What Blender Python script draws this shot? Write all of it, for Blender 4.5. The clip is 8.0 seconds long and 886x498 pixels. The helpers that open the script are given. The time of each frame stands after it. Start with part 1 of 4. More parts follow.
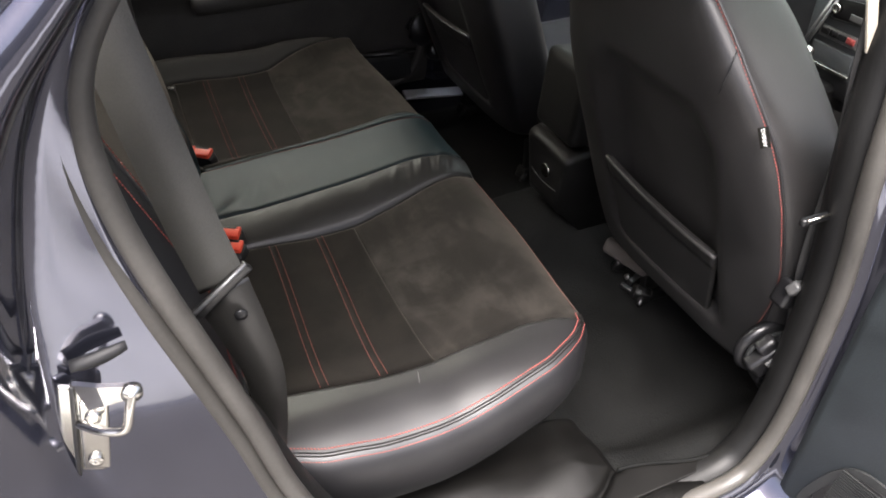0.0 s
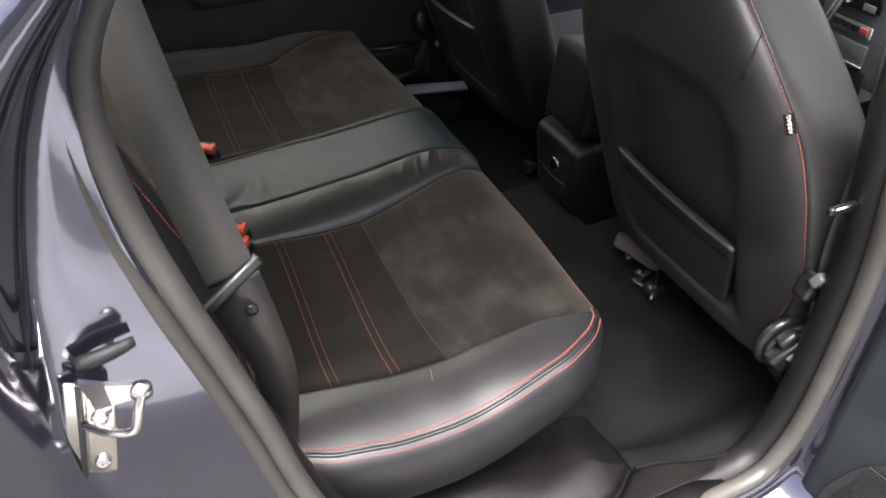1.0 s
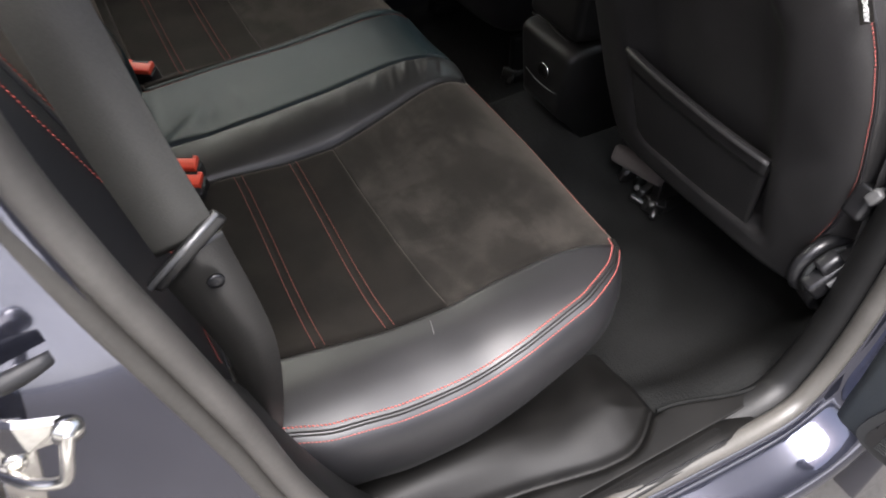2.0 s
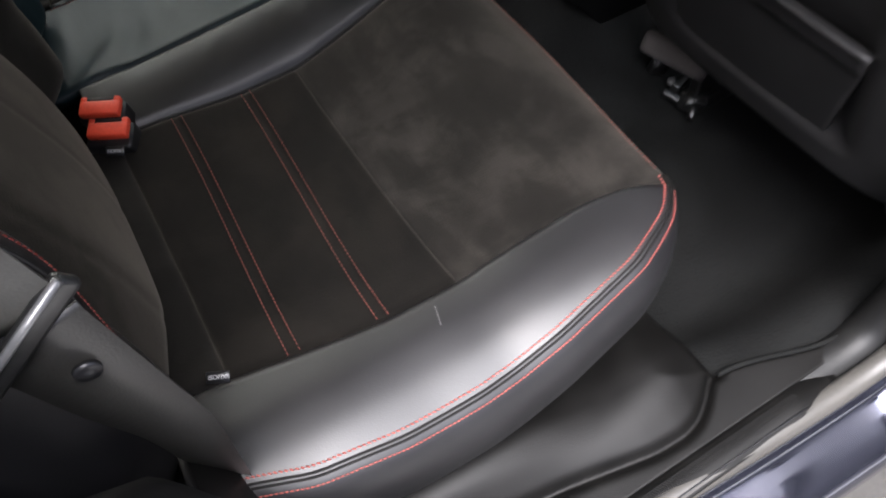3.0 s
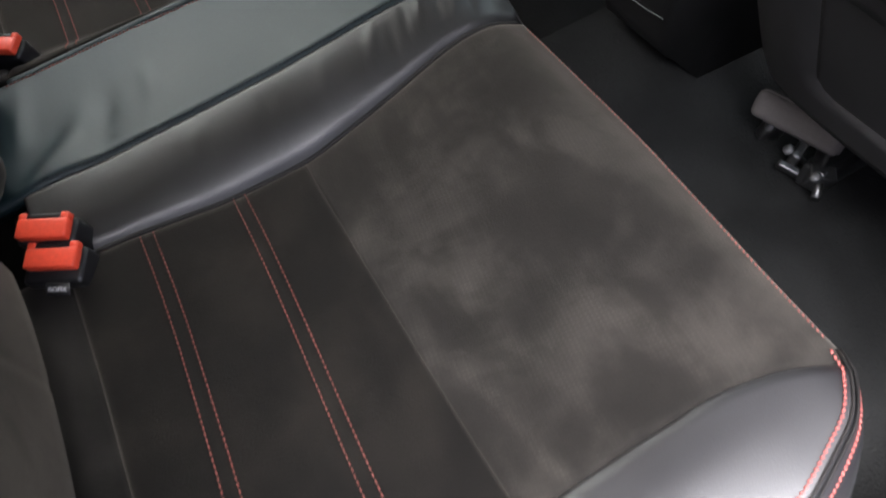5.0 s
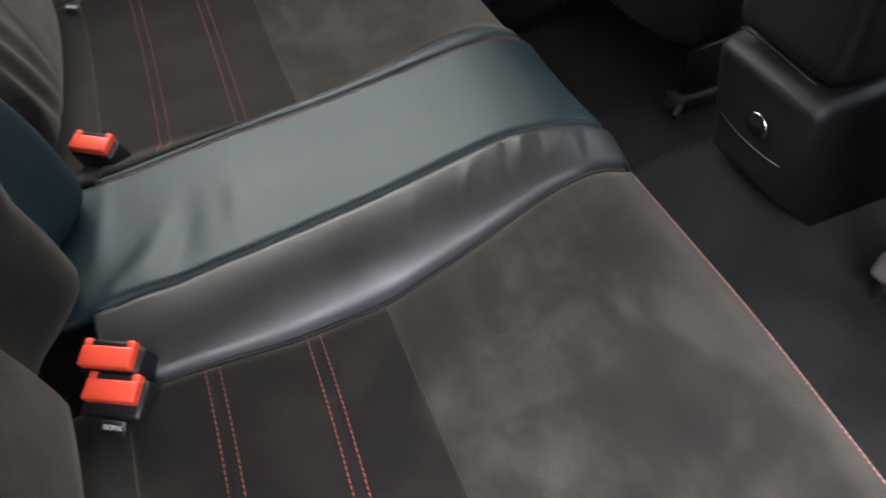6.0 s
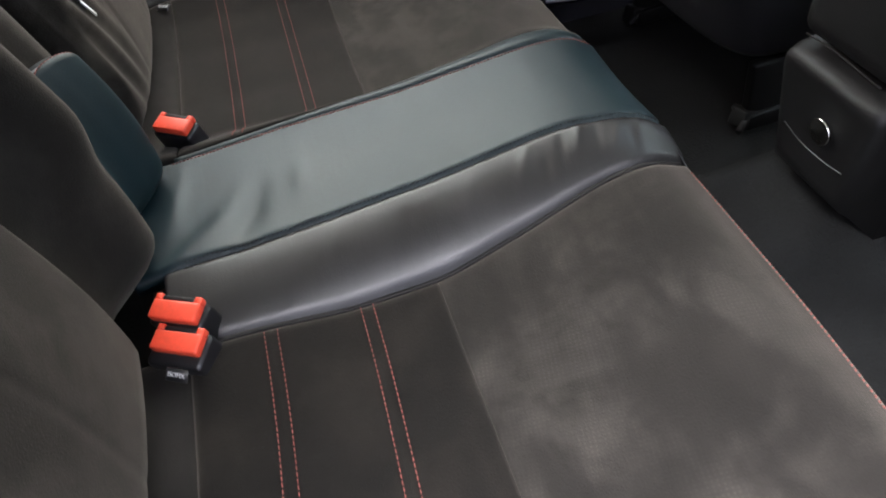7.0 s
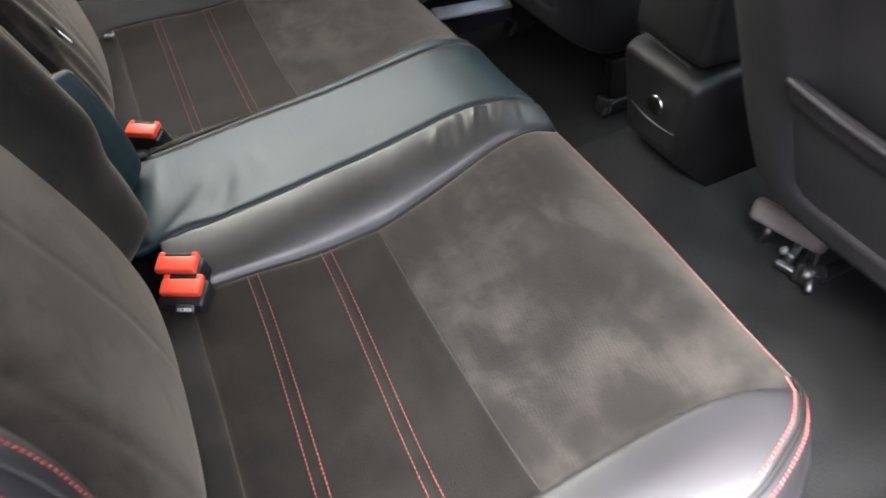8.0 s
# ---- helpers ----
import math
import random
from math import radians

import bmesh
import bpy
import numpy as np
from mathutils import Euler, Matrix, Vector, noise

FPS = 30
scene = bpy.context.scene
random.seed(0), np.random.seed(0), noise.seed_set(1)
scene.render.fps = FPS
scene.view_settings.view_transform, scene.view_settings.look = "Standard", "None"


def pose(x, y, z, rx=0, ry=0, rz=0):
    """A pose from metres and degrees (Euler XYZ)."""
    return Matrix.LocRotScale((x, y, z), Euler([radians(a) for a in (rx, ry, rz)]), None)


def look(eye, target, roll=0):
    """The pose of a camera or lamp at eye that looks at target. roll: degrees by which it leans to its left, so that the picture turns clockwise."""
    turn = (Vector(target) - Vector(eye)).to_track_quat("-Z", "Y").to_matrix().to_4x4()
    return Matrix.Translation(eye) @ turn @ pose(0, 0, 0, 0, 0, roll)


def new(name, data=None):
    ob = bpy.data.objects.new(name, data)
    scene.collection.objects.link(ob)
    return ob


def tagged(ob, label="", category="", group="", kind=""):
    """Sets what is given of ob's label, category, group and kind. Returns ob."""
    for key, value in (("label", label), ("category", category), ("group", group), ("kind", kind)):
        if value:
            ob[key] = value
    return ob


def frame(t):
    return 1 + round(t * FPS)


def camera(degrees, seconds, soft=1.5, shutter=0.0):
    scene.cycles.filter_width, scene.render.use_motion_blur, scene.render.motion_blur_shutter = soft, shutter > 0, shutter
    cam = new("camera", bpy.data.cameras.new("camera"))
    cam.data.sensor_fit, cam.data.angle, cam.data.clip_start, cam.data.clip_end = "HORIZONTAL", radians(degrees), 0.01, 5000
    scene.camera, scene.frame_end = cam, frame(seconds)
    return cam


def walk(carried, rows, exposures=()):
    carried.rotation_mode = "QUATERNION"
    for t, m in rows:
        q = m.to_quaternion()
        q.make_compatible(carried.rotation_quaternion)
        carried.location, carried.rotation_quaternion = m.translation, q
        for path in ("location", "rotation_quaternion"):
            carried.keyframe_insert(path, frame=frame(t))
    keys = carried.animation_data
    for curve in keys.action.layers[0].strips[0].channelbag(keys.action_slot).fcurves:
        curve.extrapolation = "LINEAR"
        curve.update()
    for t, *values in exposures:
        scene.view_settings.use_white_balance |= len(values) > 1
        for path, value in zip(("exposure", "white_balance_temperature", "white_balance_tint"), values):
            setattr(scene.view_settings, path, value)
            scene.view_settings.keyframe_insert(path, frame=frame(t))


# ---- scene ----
cam = camera(62.4, 8.0, soft=1.8, shutter=0.4)
PATH = [
    (0, (0.009, -0.006, 1.331), (0.628, 1.418, 0.071), -0.5),
    (0.5, (0.003, -0.006, 1.313), (0.619, 1.413, 0.045), -0.5),
    (1, (-0.001, 0.017, 1.308), (0.62, 1.439, 0.046), -0.8),
    (1.5, (0.004, 0.081, 1.282), (0.633, 1.435, -0.049), -1.0),
    (1.7, (0.003, 0.111, 1.261), (0.644, 1.41, -0.118), -0.7),
    (2.8, (0.096, 0.292, 1.149), (0.679, 1.349, -0.446), -2.9),
    (3, (0.111, 0.332, 1.127), (0.616, 1.344, -0.522), -5.7),
    (3.5, (0.145, 0.388, 1.045), (0.529, 1.359, -0.661), -11.2),
    (4, (0.163, 0.432, 1.031), (0.509, 1.411, -0.678), -13.0),
    (4.2, (0.169, 0.45, 1.028), (0.527, 1.463, -0.659), -12.6),
    (5.3, (0.246, 0.573, 1.014), (0.644, 1.711, -0.581), -10.1),
    (5.5, (0.259, 0.6, 1.016), (0.64, 1.773, -0.559), -9.9),
    (6, (0.236, 0.628, 1.025), (0.566, 1.919, -0.466), -9.5),
    (6.5, (0.222, 0.617, 1.031), (0.441, 2.018, -0.38), -11.5),
    (7, (0.226, 0.582, 1.01), (0.425, 1.982, -0.404), -11.2),
    (7.5, (0.215, 0.519, 1.03), (0.492, 1.877, -0.412), -10.1),
    (8, (0.147, 0.405, 1.098), (0.601, 1.759, -0.303), -8.7),
]
walk(cam, [(t, look(eye, target, roll)) for t, eye, target, roll in PATH],
     exposures=[(t, e, k, 14) for t, e, k in ((0.0, 2.32, 7100), (1.5, 2.3, 6900), (3.0, 1.95, 6600), (3.5, 1.9, 6500), (4.0, 1.8, 6500), (5.5, 3.3, 6500), (6.5, 3.45, 6500), (7.5, 3.55, 6500), (8.0, 3.92, 6600))])

# ---- world and light ----
world = bpy.data.worlds.new("overcast_sky")
scene.world = world
world.use_nodes = True
wn = world.node_tree.nodes
sky = wn.new("ShaderNodeTexSky")
sky.sky_type, sky.sun_disc = "NISHITA", False
sky.sun_elevation, sky.sun_rotation = radians(70), radians(208)
sky.air_density, sky.dust_density, sky.ozone_density = 0.8, 6.0, 0.5
wn["Background"].inputs["Strength"].default_value = 0.115
world.node_tree.links.new(sky.outputs[0], wn["Background"].inputs["Color"])
sun_data = bpy.data.lights.new("sun", "SUN")
sun_data.energy, sun_data.angle, sun_data.color = 4.6, radians(54), (0.86, 0.92, 1.0)
sun = new("sun", sun_data)
sun.matrix_world = look((0, 0, 8), (math.sin(radians(28)) * math.cos(radians(70)), math.cos(radians(28)) * math.cos(radians(70)), 8 - math.sin(radians(70))))


def window_light(name, eye, target, wide, high, watts, color):
    """Daylight that a window lets in."""
    d = bpy.data.lights.new(name, "AREA")
    d.shape, d.size, d.size_y, d.energy, d.color = "RECTANGLE", wide, high, watts, color
    ob = new(name, d)
    ob.matrix_world = look(eye, target)
    return ob


window_light("windscreen_light", (1.72, 1.15, 1.28), (.6, 1.15, .7), 1.2, .7, .9, (.97, .99, 1.0))
window_light("side_window_light", (.20, 1.95, 1.20), (.15, 1.0, .6), .85, .38, 1.3, (1.0, .91, .84))
window_light("side_window_light", (1.22, 1.95, 1.20), (.7, 1.0, .7), .6, .38, .35, (1.0, .98, .94))
window_light("front_side_window_light", (1.22, .40, 1.16), (1.3, 1.0, .68), .7, .32, .4, (1.0, 1.0, .90))
window_light("rear_window_light", (-1.0, 1.15, 1.32), (.3, 1.15, .7), 1.1, .4, .25, (1.0, 1.0, .98))


# ---- materials ----
def node_material(name, base, rough, metal=0.0, vary=0.25, scale=9.0, grain=350.0, bump=0.15, depth=0.0006,
                  coat=0.0, sheen=0.0, tint=None, cells=False, spec=0.5, rough_vary=0.08, wrinkle=0.0):
    """A surface with large soft patches, fine grain and matching relief."""
    m = bpy.data.materials.new(name)
    m.use_nodes = True
    n, l = m.node_tree.nodes, m.node_tree.links
    b = n["Principled BSDF"]
    co = n.new("ShaderNodeTexCoord")
    big = n.new("ShaderNodeTexNoise")
    big.inputs["Scale"].default_value, big.inputs["Detail"].default_value = scale, 5.0
    big.inputs["Distortion"].default_value = 0.6
    l.new(co.outputs["Object"], big.inputs["Vector"])
    if cells:
        fine = n.new("ShaderNodeTexVoronoi")
        fine.inputs["Scale"].default_value = grain
        out = fine.outputs["Distance"]
    else:
        fine = n.new("ShaderNodeTexNoise")
        fine.inputs["Scale"].default_value, fine.inputs["Detail"].default_value = grain, 3.0
        out = fine.outputs["Fac"]
    l.new(co.outputs["Object"], fine.inputs["Vector"])
    ramp = n.new("ShaderNodeValToRGB")
    lo = [c * (1 - vary) for c in base]
    hi = [min(1, c * (1 + vary)) for c in (tint or base)]
    ramp.color_ramp.elements[0].color, ramp.color_ramp.elements[1].color = (*lo, 1), (*hi, 1)
    ramp.color_ramp.elements[0].position, ramp.color_ramp.elements[1].position = 0.35, 0.68
    l.new(big.outputs["Fac"], ramp.inputs["Fac"])
    mix = n.new("ShaderNodeMix")
    mix.data_type, mix.blend_type = "RGBA", "MULTIPLY"
    mix.inputs["Factor"].default_value = 0.35
    l.new(ramp.outputs["Color"], mix.inputs["A"])
    l.new(out, mix.inputs["B"])
    l.new(mix.outputs["Result"], b.inputs["Base Color"])
    rr = n.new("ShaderNodeMapRange")
    rr.inputs["To Min"].default_value, rr.inputs["To Max"].default_value = max(0.02, rough - rough_vary), min(1, rough + rough_vary)
    l.new(big.outputs["Fac"], rr.inputs["Value"])
    l.new(rr.outputs["Result"], b.inputs["Roughness"])
    b.inputs["Metallic"].default_value = metal
    b.inputs["Specular IOR Level"].default_value = spec
    b.inputs["Coat Weight"].default_value, b.inputs["Coat Roughness"].default_value = coat, 0.03
    b.inputs["Sheen Weight"].default_value, b.inputs["Sheen Roughness"].default_value = sheen, 0.5
    if bump:
        bp = n.new("ShaderNodeBump")
        bp.inputs["Strength"].default_value, bp.inputs["Distance"].default_value = bump, depth
        l.new(out, bp.inputs["Height"])
        l.new(bp.outputs["Normal"], b.inputs["Normal"])
        if wrinkle:
            mp, wr, wb = n.new("ShaderNodeMapping"), n.new("ShaderNodeTexNoise"), n.new("ShaderNodeBump")
            mp.inputs["Rotation"].default_value, mp.inputs["Scale"].default_value = (0, 0, 0.25), (46, 9, 20)
            wr.inputs["Scale"].default_value, wr.inputs["Detail"].default_value = 1.0, 3.0
            wb.inputs["Strength"].default_value, wb.inputs["Distance"].default_value = wrinkle, 0.002
            l.new(co.outputs["Object"], mp.inputs["Vector"])
            l.new(mp.outputs["Vector"], wr.inputs["Vector"])
            l.new(wr.outputs["Fac"], wb.inputs["Height"])
            l.new(wb.outputs["Normal"], bp.inputs["Normal"])
    return m


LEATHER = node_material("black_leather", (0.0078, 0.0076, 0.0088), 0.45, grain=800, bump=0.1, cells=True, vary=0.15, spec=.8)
# black leather; the teal of reflected sky is put into its base colour
LEATHER_SKY_TINT = node_material("sky_tinted_black_leather", (0.0046, 0.0148, 0.0185), 0.48, wrinkle=.2, grain=600, bump=0.1, spec=.3, cells=True, vary=0.12)


def suede_material(name, base, bright, holes=False):
    """Brushed suede: cloudy nap marks, fingered strokes and fine fibre; holes adds rows of tiny perforations."""
    m = node_material(name, base, 0.95, grain=700, bump=0.5, vary=0.35, scale=11, sheen=0.10, spec=0.12)
    n, l = m.node_tree.nodes, m.node_tree.links
    b = n["Principled BSDF"]
    b.inputs["Sheen Tint"].default_value = (1.0, 0.89, 0.76, 1)
    co = n.new("ShaderNodeTexCoord")
    cloud = n.new("ShaderNodeTexNoise")
    cloud.inputs["Scale"].default_value, cloud.inputs["Detail"].default_value = 13.0, 7.0
    cloud.inputs["Roughness"].default_value, cloud.inputs["Distortion"].default_value = 0.6, 0.35
    l.new(co.outputs["Object"], cloud.inputs["Vector"])
    stroke = n.new("ShaderNodeMapping")
    stroke.inputs["Rotation"].default_value, stroke.inputs["Scale"].default_value = (0, 0, 0.7), (30, 12, 20)
    l.new(co.outputs["Object"], stroke.inputs["Vector"])
    brush = n.new("ShaderNodeTexNoise")
    brush.inputs["Scale"].default_value, brush.inputs["Detail"].default_value = 1.0, 6.0
    brush.inputs["Distortion"].default_value = 0.8
    l.new(stroke.outputs["Vector"], brush.inputs["Vector"])
    add = n.new("ShaderNodeMath")
    add.operation, add.use_clamp = "MULTIPLY_ADD", False
    l.new(brush.outputs["Fac"], add.inputs[0])
    add.inputs[1].default_value = 0.45
    l.new(cloud.outputs["Fac"], add.inputs[2])
    ramp = n.new("ShaderNodeMapRange")
    ramp.interpolation_type = "SMOOTHSTEP"
    for k, v in (("From Min", 0.60), ("From Max", 0.86), ("To Min", 0.72), ("To Max", bright)):
        ramp.inputs[k].default_value = v
    l.new(add.outputs[0], ramp.inputs["Value"])
    last = ramp.outputs["Result"]
    if holes:
        dots = n.new("ShaderNodeTexVoronoi")
        dots.voronoi_dimensions = "2D"
        dots.inputs["Scale"].default_value, dots.inputs["Randomness"].default_value = 285, 0.06
        turn = n.new("ShaderNodeMapping")
        turn.inputs["Rotation"].default_value = (0, 0, 0.2)
        l.new(co.outputs["Object"], turn.inputs["Vector"])
        l.new(turn.outputs["Vector"], dots.inputs["Vector"])
        worn = n.new("ShaderNodeMapRange")
        for k, v in (("From Min", 0.42), ("From Max", 0.60), ("To Min", 1.02), ("To Max", 1.36)):
            worn.inputs[k].default_value = v
        l.new(brush.outputs["Fac"], worn.inputs["Value"])
        dark = n.new("ShaderNodeMapRange")
        for k, v in (("From Min", 0.12), ("From Max", 0.32), ("To Max", 0.96)):
            dark.inputs[k].default_value = v
        l.new(dots.outputs["Distance"], dark.inputs["Value"])
        l.new(worn.outputs["Result"], dark.inputs["To Min"])
        mul = n.new("ShaderNodeMath")
        mul.operation = "MULTIPLY"
        l.new(last, mul.inputs[0])
        l.new(dark.outputs["Result"], mul.inputs[1])
        last = mul.outputs[0]
    old = b.inputs["Base Color"].links[0].from_socket
    tone = n.new("ShaderNodeVectorMath")
    tone.operation = "SCALE"
    l.new(old, tone.inputs[0])
    l.new(last, tone.inputs["Scale"])
    l.new(tone.outputs["Vector"], b.inputs["Base Color"])
    return m


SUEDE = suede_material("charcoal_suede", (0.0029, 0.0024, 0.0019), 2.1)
# the cushions' suede, its colour lightened for daylight on the backrests
SUEDE_BACK_LIT = suede_material("lit_charcoal_suede_backrest", (0.0098, 0.0085, 0.0071), 2.3)
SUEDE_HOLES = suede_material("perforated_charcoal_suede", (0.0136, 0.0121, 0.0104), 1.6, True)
SUEDE_SIDE = suede_material("dark_suede", (0.0068, 0.0062, 0.0055), 1.7)
CARPET = node_material("black_carpet", (0.0086, 0.0089, 0.0087), 0.98, grain=260, bump=0.8, depth=0.002, vary=0.35, scale=7, spec=0.1)
PLASTIC = node_material("grained_black_plastic", (0.0195, 0.0208, 0.0212), 0.5, grain=480, bump=0.25, cells=True, vary=0.2)
TRIM_PLASTIC = node_material("dark_trim_plastic", (0.0085, 0.0085, 0.0084), 0.48, grain=480, bump=0.2, cells=True, vary=0.2, spec=.3)
GLOSS_PLASTIC = node_material("smooth_black_plastic", (0.012, 0.012, 0.013), 0.3, grain=300, bump=0.04, vary=0.2)
RUBBER = node_material("grey_rubber_seal", (0.050, 0.047, 0.042), 0.5, grain=220, bump=0.2, vary=0.2)
RUBBER_PALE = node_material("pale_rubber_seal", (0.070, 0.066, 0.060), 0.45, grain=220, bump=0.2, vary=0.2)
RUBBER_BLACK = node_material("black_rubber", (0.012, 0.012, 0.013), 0.6, grain=220, bump=0.2, vary=0.2)
PAINT = node_material("dark_blue_metallic_paint", (0.105, 0.110, 0.150), 0.11, metal=0.9, rough_vary=.03, grain=900, bump=0.02, coat=1.0, vary=0.06)
CHROME = node_material("zinc_plated_steel", (0.75, 0.73, 0.68), 0.2, metal=1.0, grain=160, bump=0.1, vary=0.1)
PALE_METAL = node_material("brushed_pale_metal", (0.50, 0.52, 0.55), 0.45, metal=.4, grain=260, bump=0.1, vary=0.1)
DARK_STEEL = node_material("dark_steel", (0.10, 0.10, 0.10), 0.35, metal=0.9, grain=200, bump=0.15)
RED_PLASTIC = node_material("red_plastic", (0.80, 0.075, 0.035), 0.4, grain=300, bump=0.05, vary=0.06)
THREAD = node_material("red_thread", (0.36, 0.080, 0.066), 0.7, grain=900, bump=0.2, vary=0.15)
# same red thread, shade on the backrest bolster put into its colour
THREAD_SHADED = node_material("shaded_red_thread", (0.26, 0.045, 0.035), 0.8, grain=900, bump=0.2, vary=0.2)
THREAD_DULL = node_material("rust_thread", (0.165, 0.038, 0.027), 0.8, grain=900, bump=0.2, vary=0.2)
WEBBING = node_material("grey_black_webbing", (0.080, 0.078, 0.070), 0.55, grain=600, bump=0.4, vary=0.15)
KNOB_FACE = node_material("grey_plastic", (0.10, 0.10, 0.10), 0.35, grain=200, bump=0.1)
CONSOLE = node_material("matt_black_plastic", (0.005, 0.005, 0.005), 0.55, spec=.3, grain=480, bump=0.2, cells=True, vary=0.2)
HEADLINER = node_material("pale_headliner", (0.45, 0.43, 0.39), 0.95, grain=300, bump=0.3, vary=0.08)
CREAM = node_material("cream_plastic", (0.62, 0.56, 0.46), 0.5, grain=300, bump=0.1, vary=0.06)
WHITE_PRINT = node_material("white_print", (0.68, 0.68, 0.66), 0.6, grain=200, bump=0.0, vary=0.03)
SILL = node_material("smooth_black_plastic_cover", (0.0042, 0.0040, 0.0037), 0.48, grain=650, bump=0.2, cells=True, vary=0.35, spec=.2, scale=14)
GREY_TRIM = node_material("satin_grey_trim", (0.25, 0.25, 0.25), 0.35, metal=.6, grain=300, bump=0.05)
# the rear belt's webbing, darkened in colour for the shade on its lower run
WEBBING_SHADED = node_material("shaded_shiny_webbing", (0.026, 0.025, 0.023), 0.36, grain=600, bump=0.3, vary=0.15, spec=.6)
BELT_BLACK = node_material("black_webbing", (0.020, 0.020, 0.020), 0.5, grain=600, bump=0.4, vary=0.15)
PIPING = node_material("matt_black_leather", (0.008, 0.007, 0.0065), 0.7, grain=600, bump=0.2, vary=0.2, spec=.25)
GREY_FLAP = node_material("grey_felt", (0.068, 0.060, 0.057), 0.9, grain=300, bump=0.3, vary=0.2)
LEATHER_ROLL = node_material("soft_black_leather", (0.0070, 0.0066, 0.0066), 0.42, grain=620, bump=0.14, cells=True, vary=0.25, spec=.52, scale=22, wrinkle=.3)
# the seats' black leather with light put into its base colour
LEATHER_LIT = node_material("lit_black_leather", (0.024, 0.023, 0.023), 0.42, grain=600, bump=0.14, cells=True, vary=0.18, spec=.5)
PLASTER = node_material("weathered_plaster", (0.34, 0.33, 0.31), 0.9, grain=40, bump=0.2, vary=0.15, scale=2)
PLASTER_GREY = node_material("grey_plaster", (0.24, 0.235, 0.225), 0.9, grain=40, bump=0.2, vary=0.2, scale=2)
DOOR_TRIM = node_material("slate_black_door_trim", (0.020, 0.0255, 0.0285), 0.5, grain=480, bump=0.25, cells=True, vary=0.2)
WARNING_RED = node_material("dull_red_plastic", (0.30, 0.05, 0.045), 0.5, grain=300, bump=0.05, vary=0.06)
FAR_TRIM = node_material("grey_door_trim", (0.046, 0.043, 0.039), 0.6, grain=400, bump=0.25, cells=True, vary=0.25)
DASH = node_material("slate_grey_dash_plastic", (0.055, 0.060, 0.064), 0.45, grain=480, bump=0.15, cells=True, vary=0.1)
ASPHALT = node_material("worn_asphalt", (0.072, 0.068, 0.063), 0.9, grain=90, bump=0.5, depth=0.004, vary=0.12, scale=3)
CONCRETE = node_material("pale_concrete", (0.42, 0.42, 0.40), 0.85, grain=60, bump=0.3, depth=0.004, vary=0.2, scale=2)


def glass_material():
    m = bpy.data.materials.new("green_tinted_glass")
    m.use_nodes = True
    b = m.node_tree.nodes["Principled BSDF"]
    b.inputs["Base Color"].default_value = (0.72, 0.86, 0.84, 1)
    b.inputs["Transmission Weight"].default_value, b.inputs["Roughness"].default_value = 1.0, 0.0
    b.inputs["IOR"].default_value = 1.05
    return m


GLASS = glass_material()


# ---- building helpers ----
def thing(name, at, label, category, group="", kind=""):
    """An Empty at a thing's base, that holds its parts."""
    e = new(name)
    e.location = at
    e.empty_display_size = 0.02
    return tagged(e, label, category, group, kind)


def finish(ob, material, smooth=True):
    ob.data.materials.append(material)
    if smooth:
        ob.data.polygons.foreach_set("use_smooth", [True] * len(ob.data.polygons))
        ob.data.update()
    return ob


def part(name, bm, material, parent=None, label="", smooth=True, kind=""):
    """Links a bmesh, modelled in world metres, as one mesh object under a thing or a part."""
    me = bpy.data.meshes.new(name)
    bmesh.ops.recalc_face_normals(bm, faces=bm.faces)
    bm.to_mesh(me)
    bm.free()
    ob = new(name, me)
    if parent:
        bpy.context.view_layer.update()
        ob.parent = parent
        ob.matrix_parent_inverse = parent.matrix_world.inverted()
    finish(ob, material, smooth)
    return tagged(ob, label, kind=kind)


def sheet(f, us, vs, thick=0.0, down=(0, 0, -1)):
    """A grid surface f(u, v), closed into a slab of that thickness."""
    bm = bmesh.new()
    nu, nv = len(us), len(vs)
    top = [[bm.verts.new(f(u, v)) for v in vs] for u in us]
    for i in range(nu - 1):
        for j in range(nv - 1):
            bm.faces.new((top[i][j], top[i + 1][j], top[i + 1][j + 1], top[i][j + 1]))
    if thick:
        d = Vector(down) * thick
        low = [[bm.verts.new(top[i][j].co + d) for j in range(nv)] for i in range(nu)]
        for i in range(nu - 1):
            for j in range(nv - 1):
                bm.faces.new((low[i][j], low[i][j + 1], low[i + 1][j + 1], low[i + 1][j]))
        for i in range(nu - 1):
            bm.faces.new((top[i][0], low[i][0], low[i + 1][0], top[i + 1][0]))
            bm.faces.new((top[i][-1], top[i + 1][-1], low[i + 1][-1], low[i][-1]))
        for j in range(nv - 1):
            bm.faces.new((top[0][j], top[0][j + 1], low[0][j + 1], low[0][j]))
            bm.faces.new((top[-1][j], low[-1][j], low[-1][j + 1], top[-1][j + 1]))
    return bm


def loft(rings, closed=True, caps=True):
    """Joins rings of equally many points."""
    bm = bmesh.new()
    vs = [[bm.verts.new(p) for p in r] for r in rings]
    n = len(rings[0])
    for a, b in zip(vs, vs[1:]):
        for k in range(n if closed else n - 1):
            bm.faces.new((a[k], a[(k + 1) % n], b[(k + 1) % n], b[k]))
    if caps and closed:
        bm.faces.new(vs[0])
        bm.faces.new(vs[-1][::-1])
    return bm


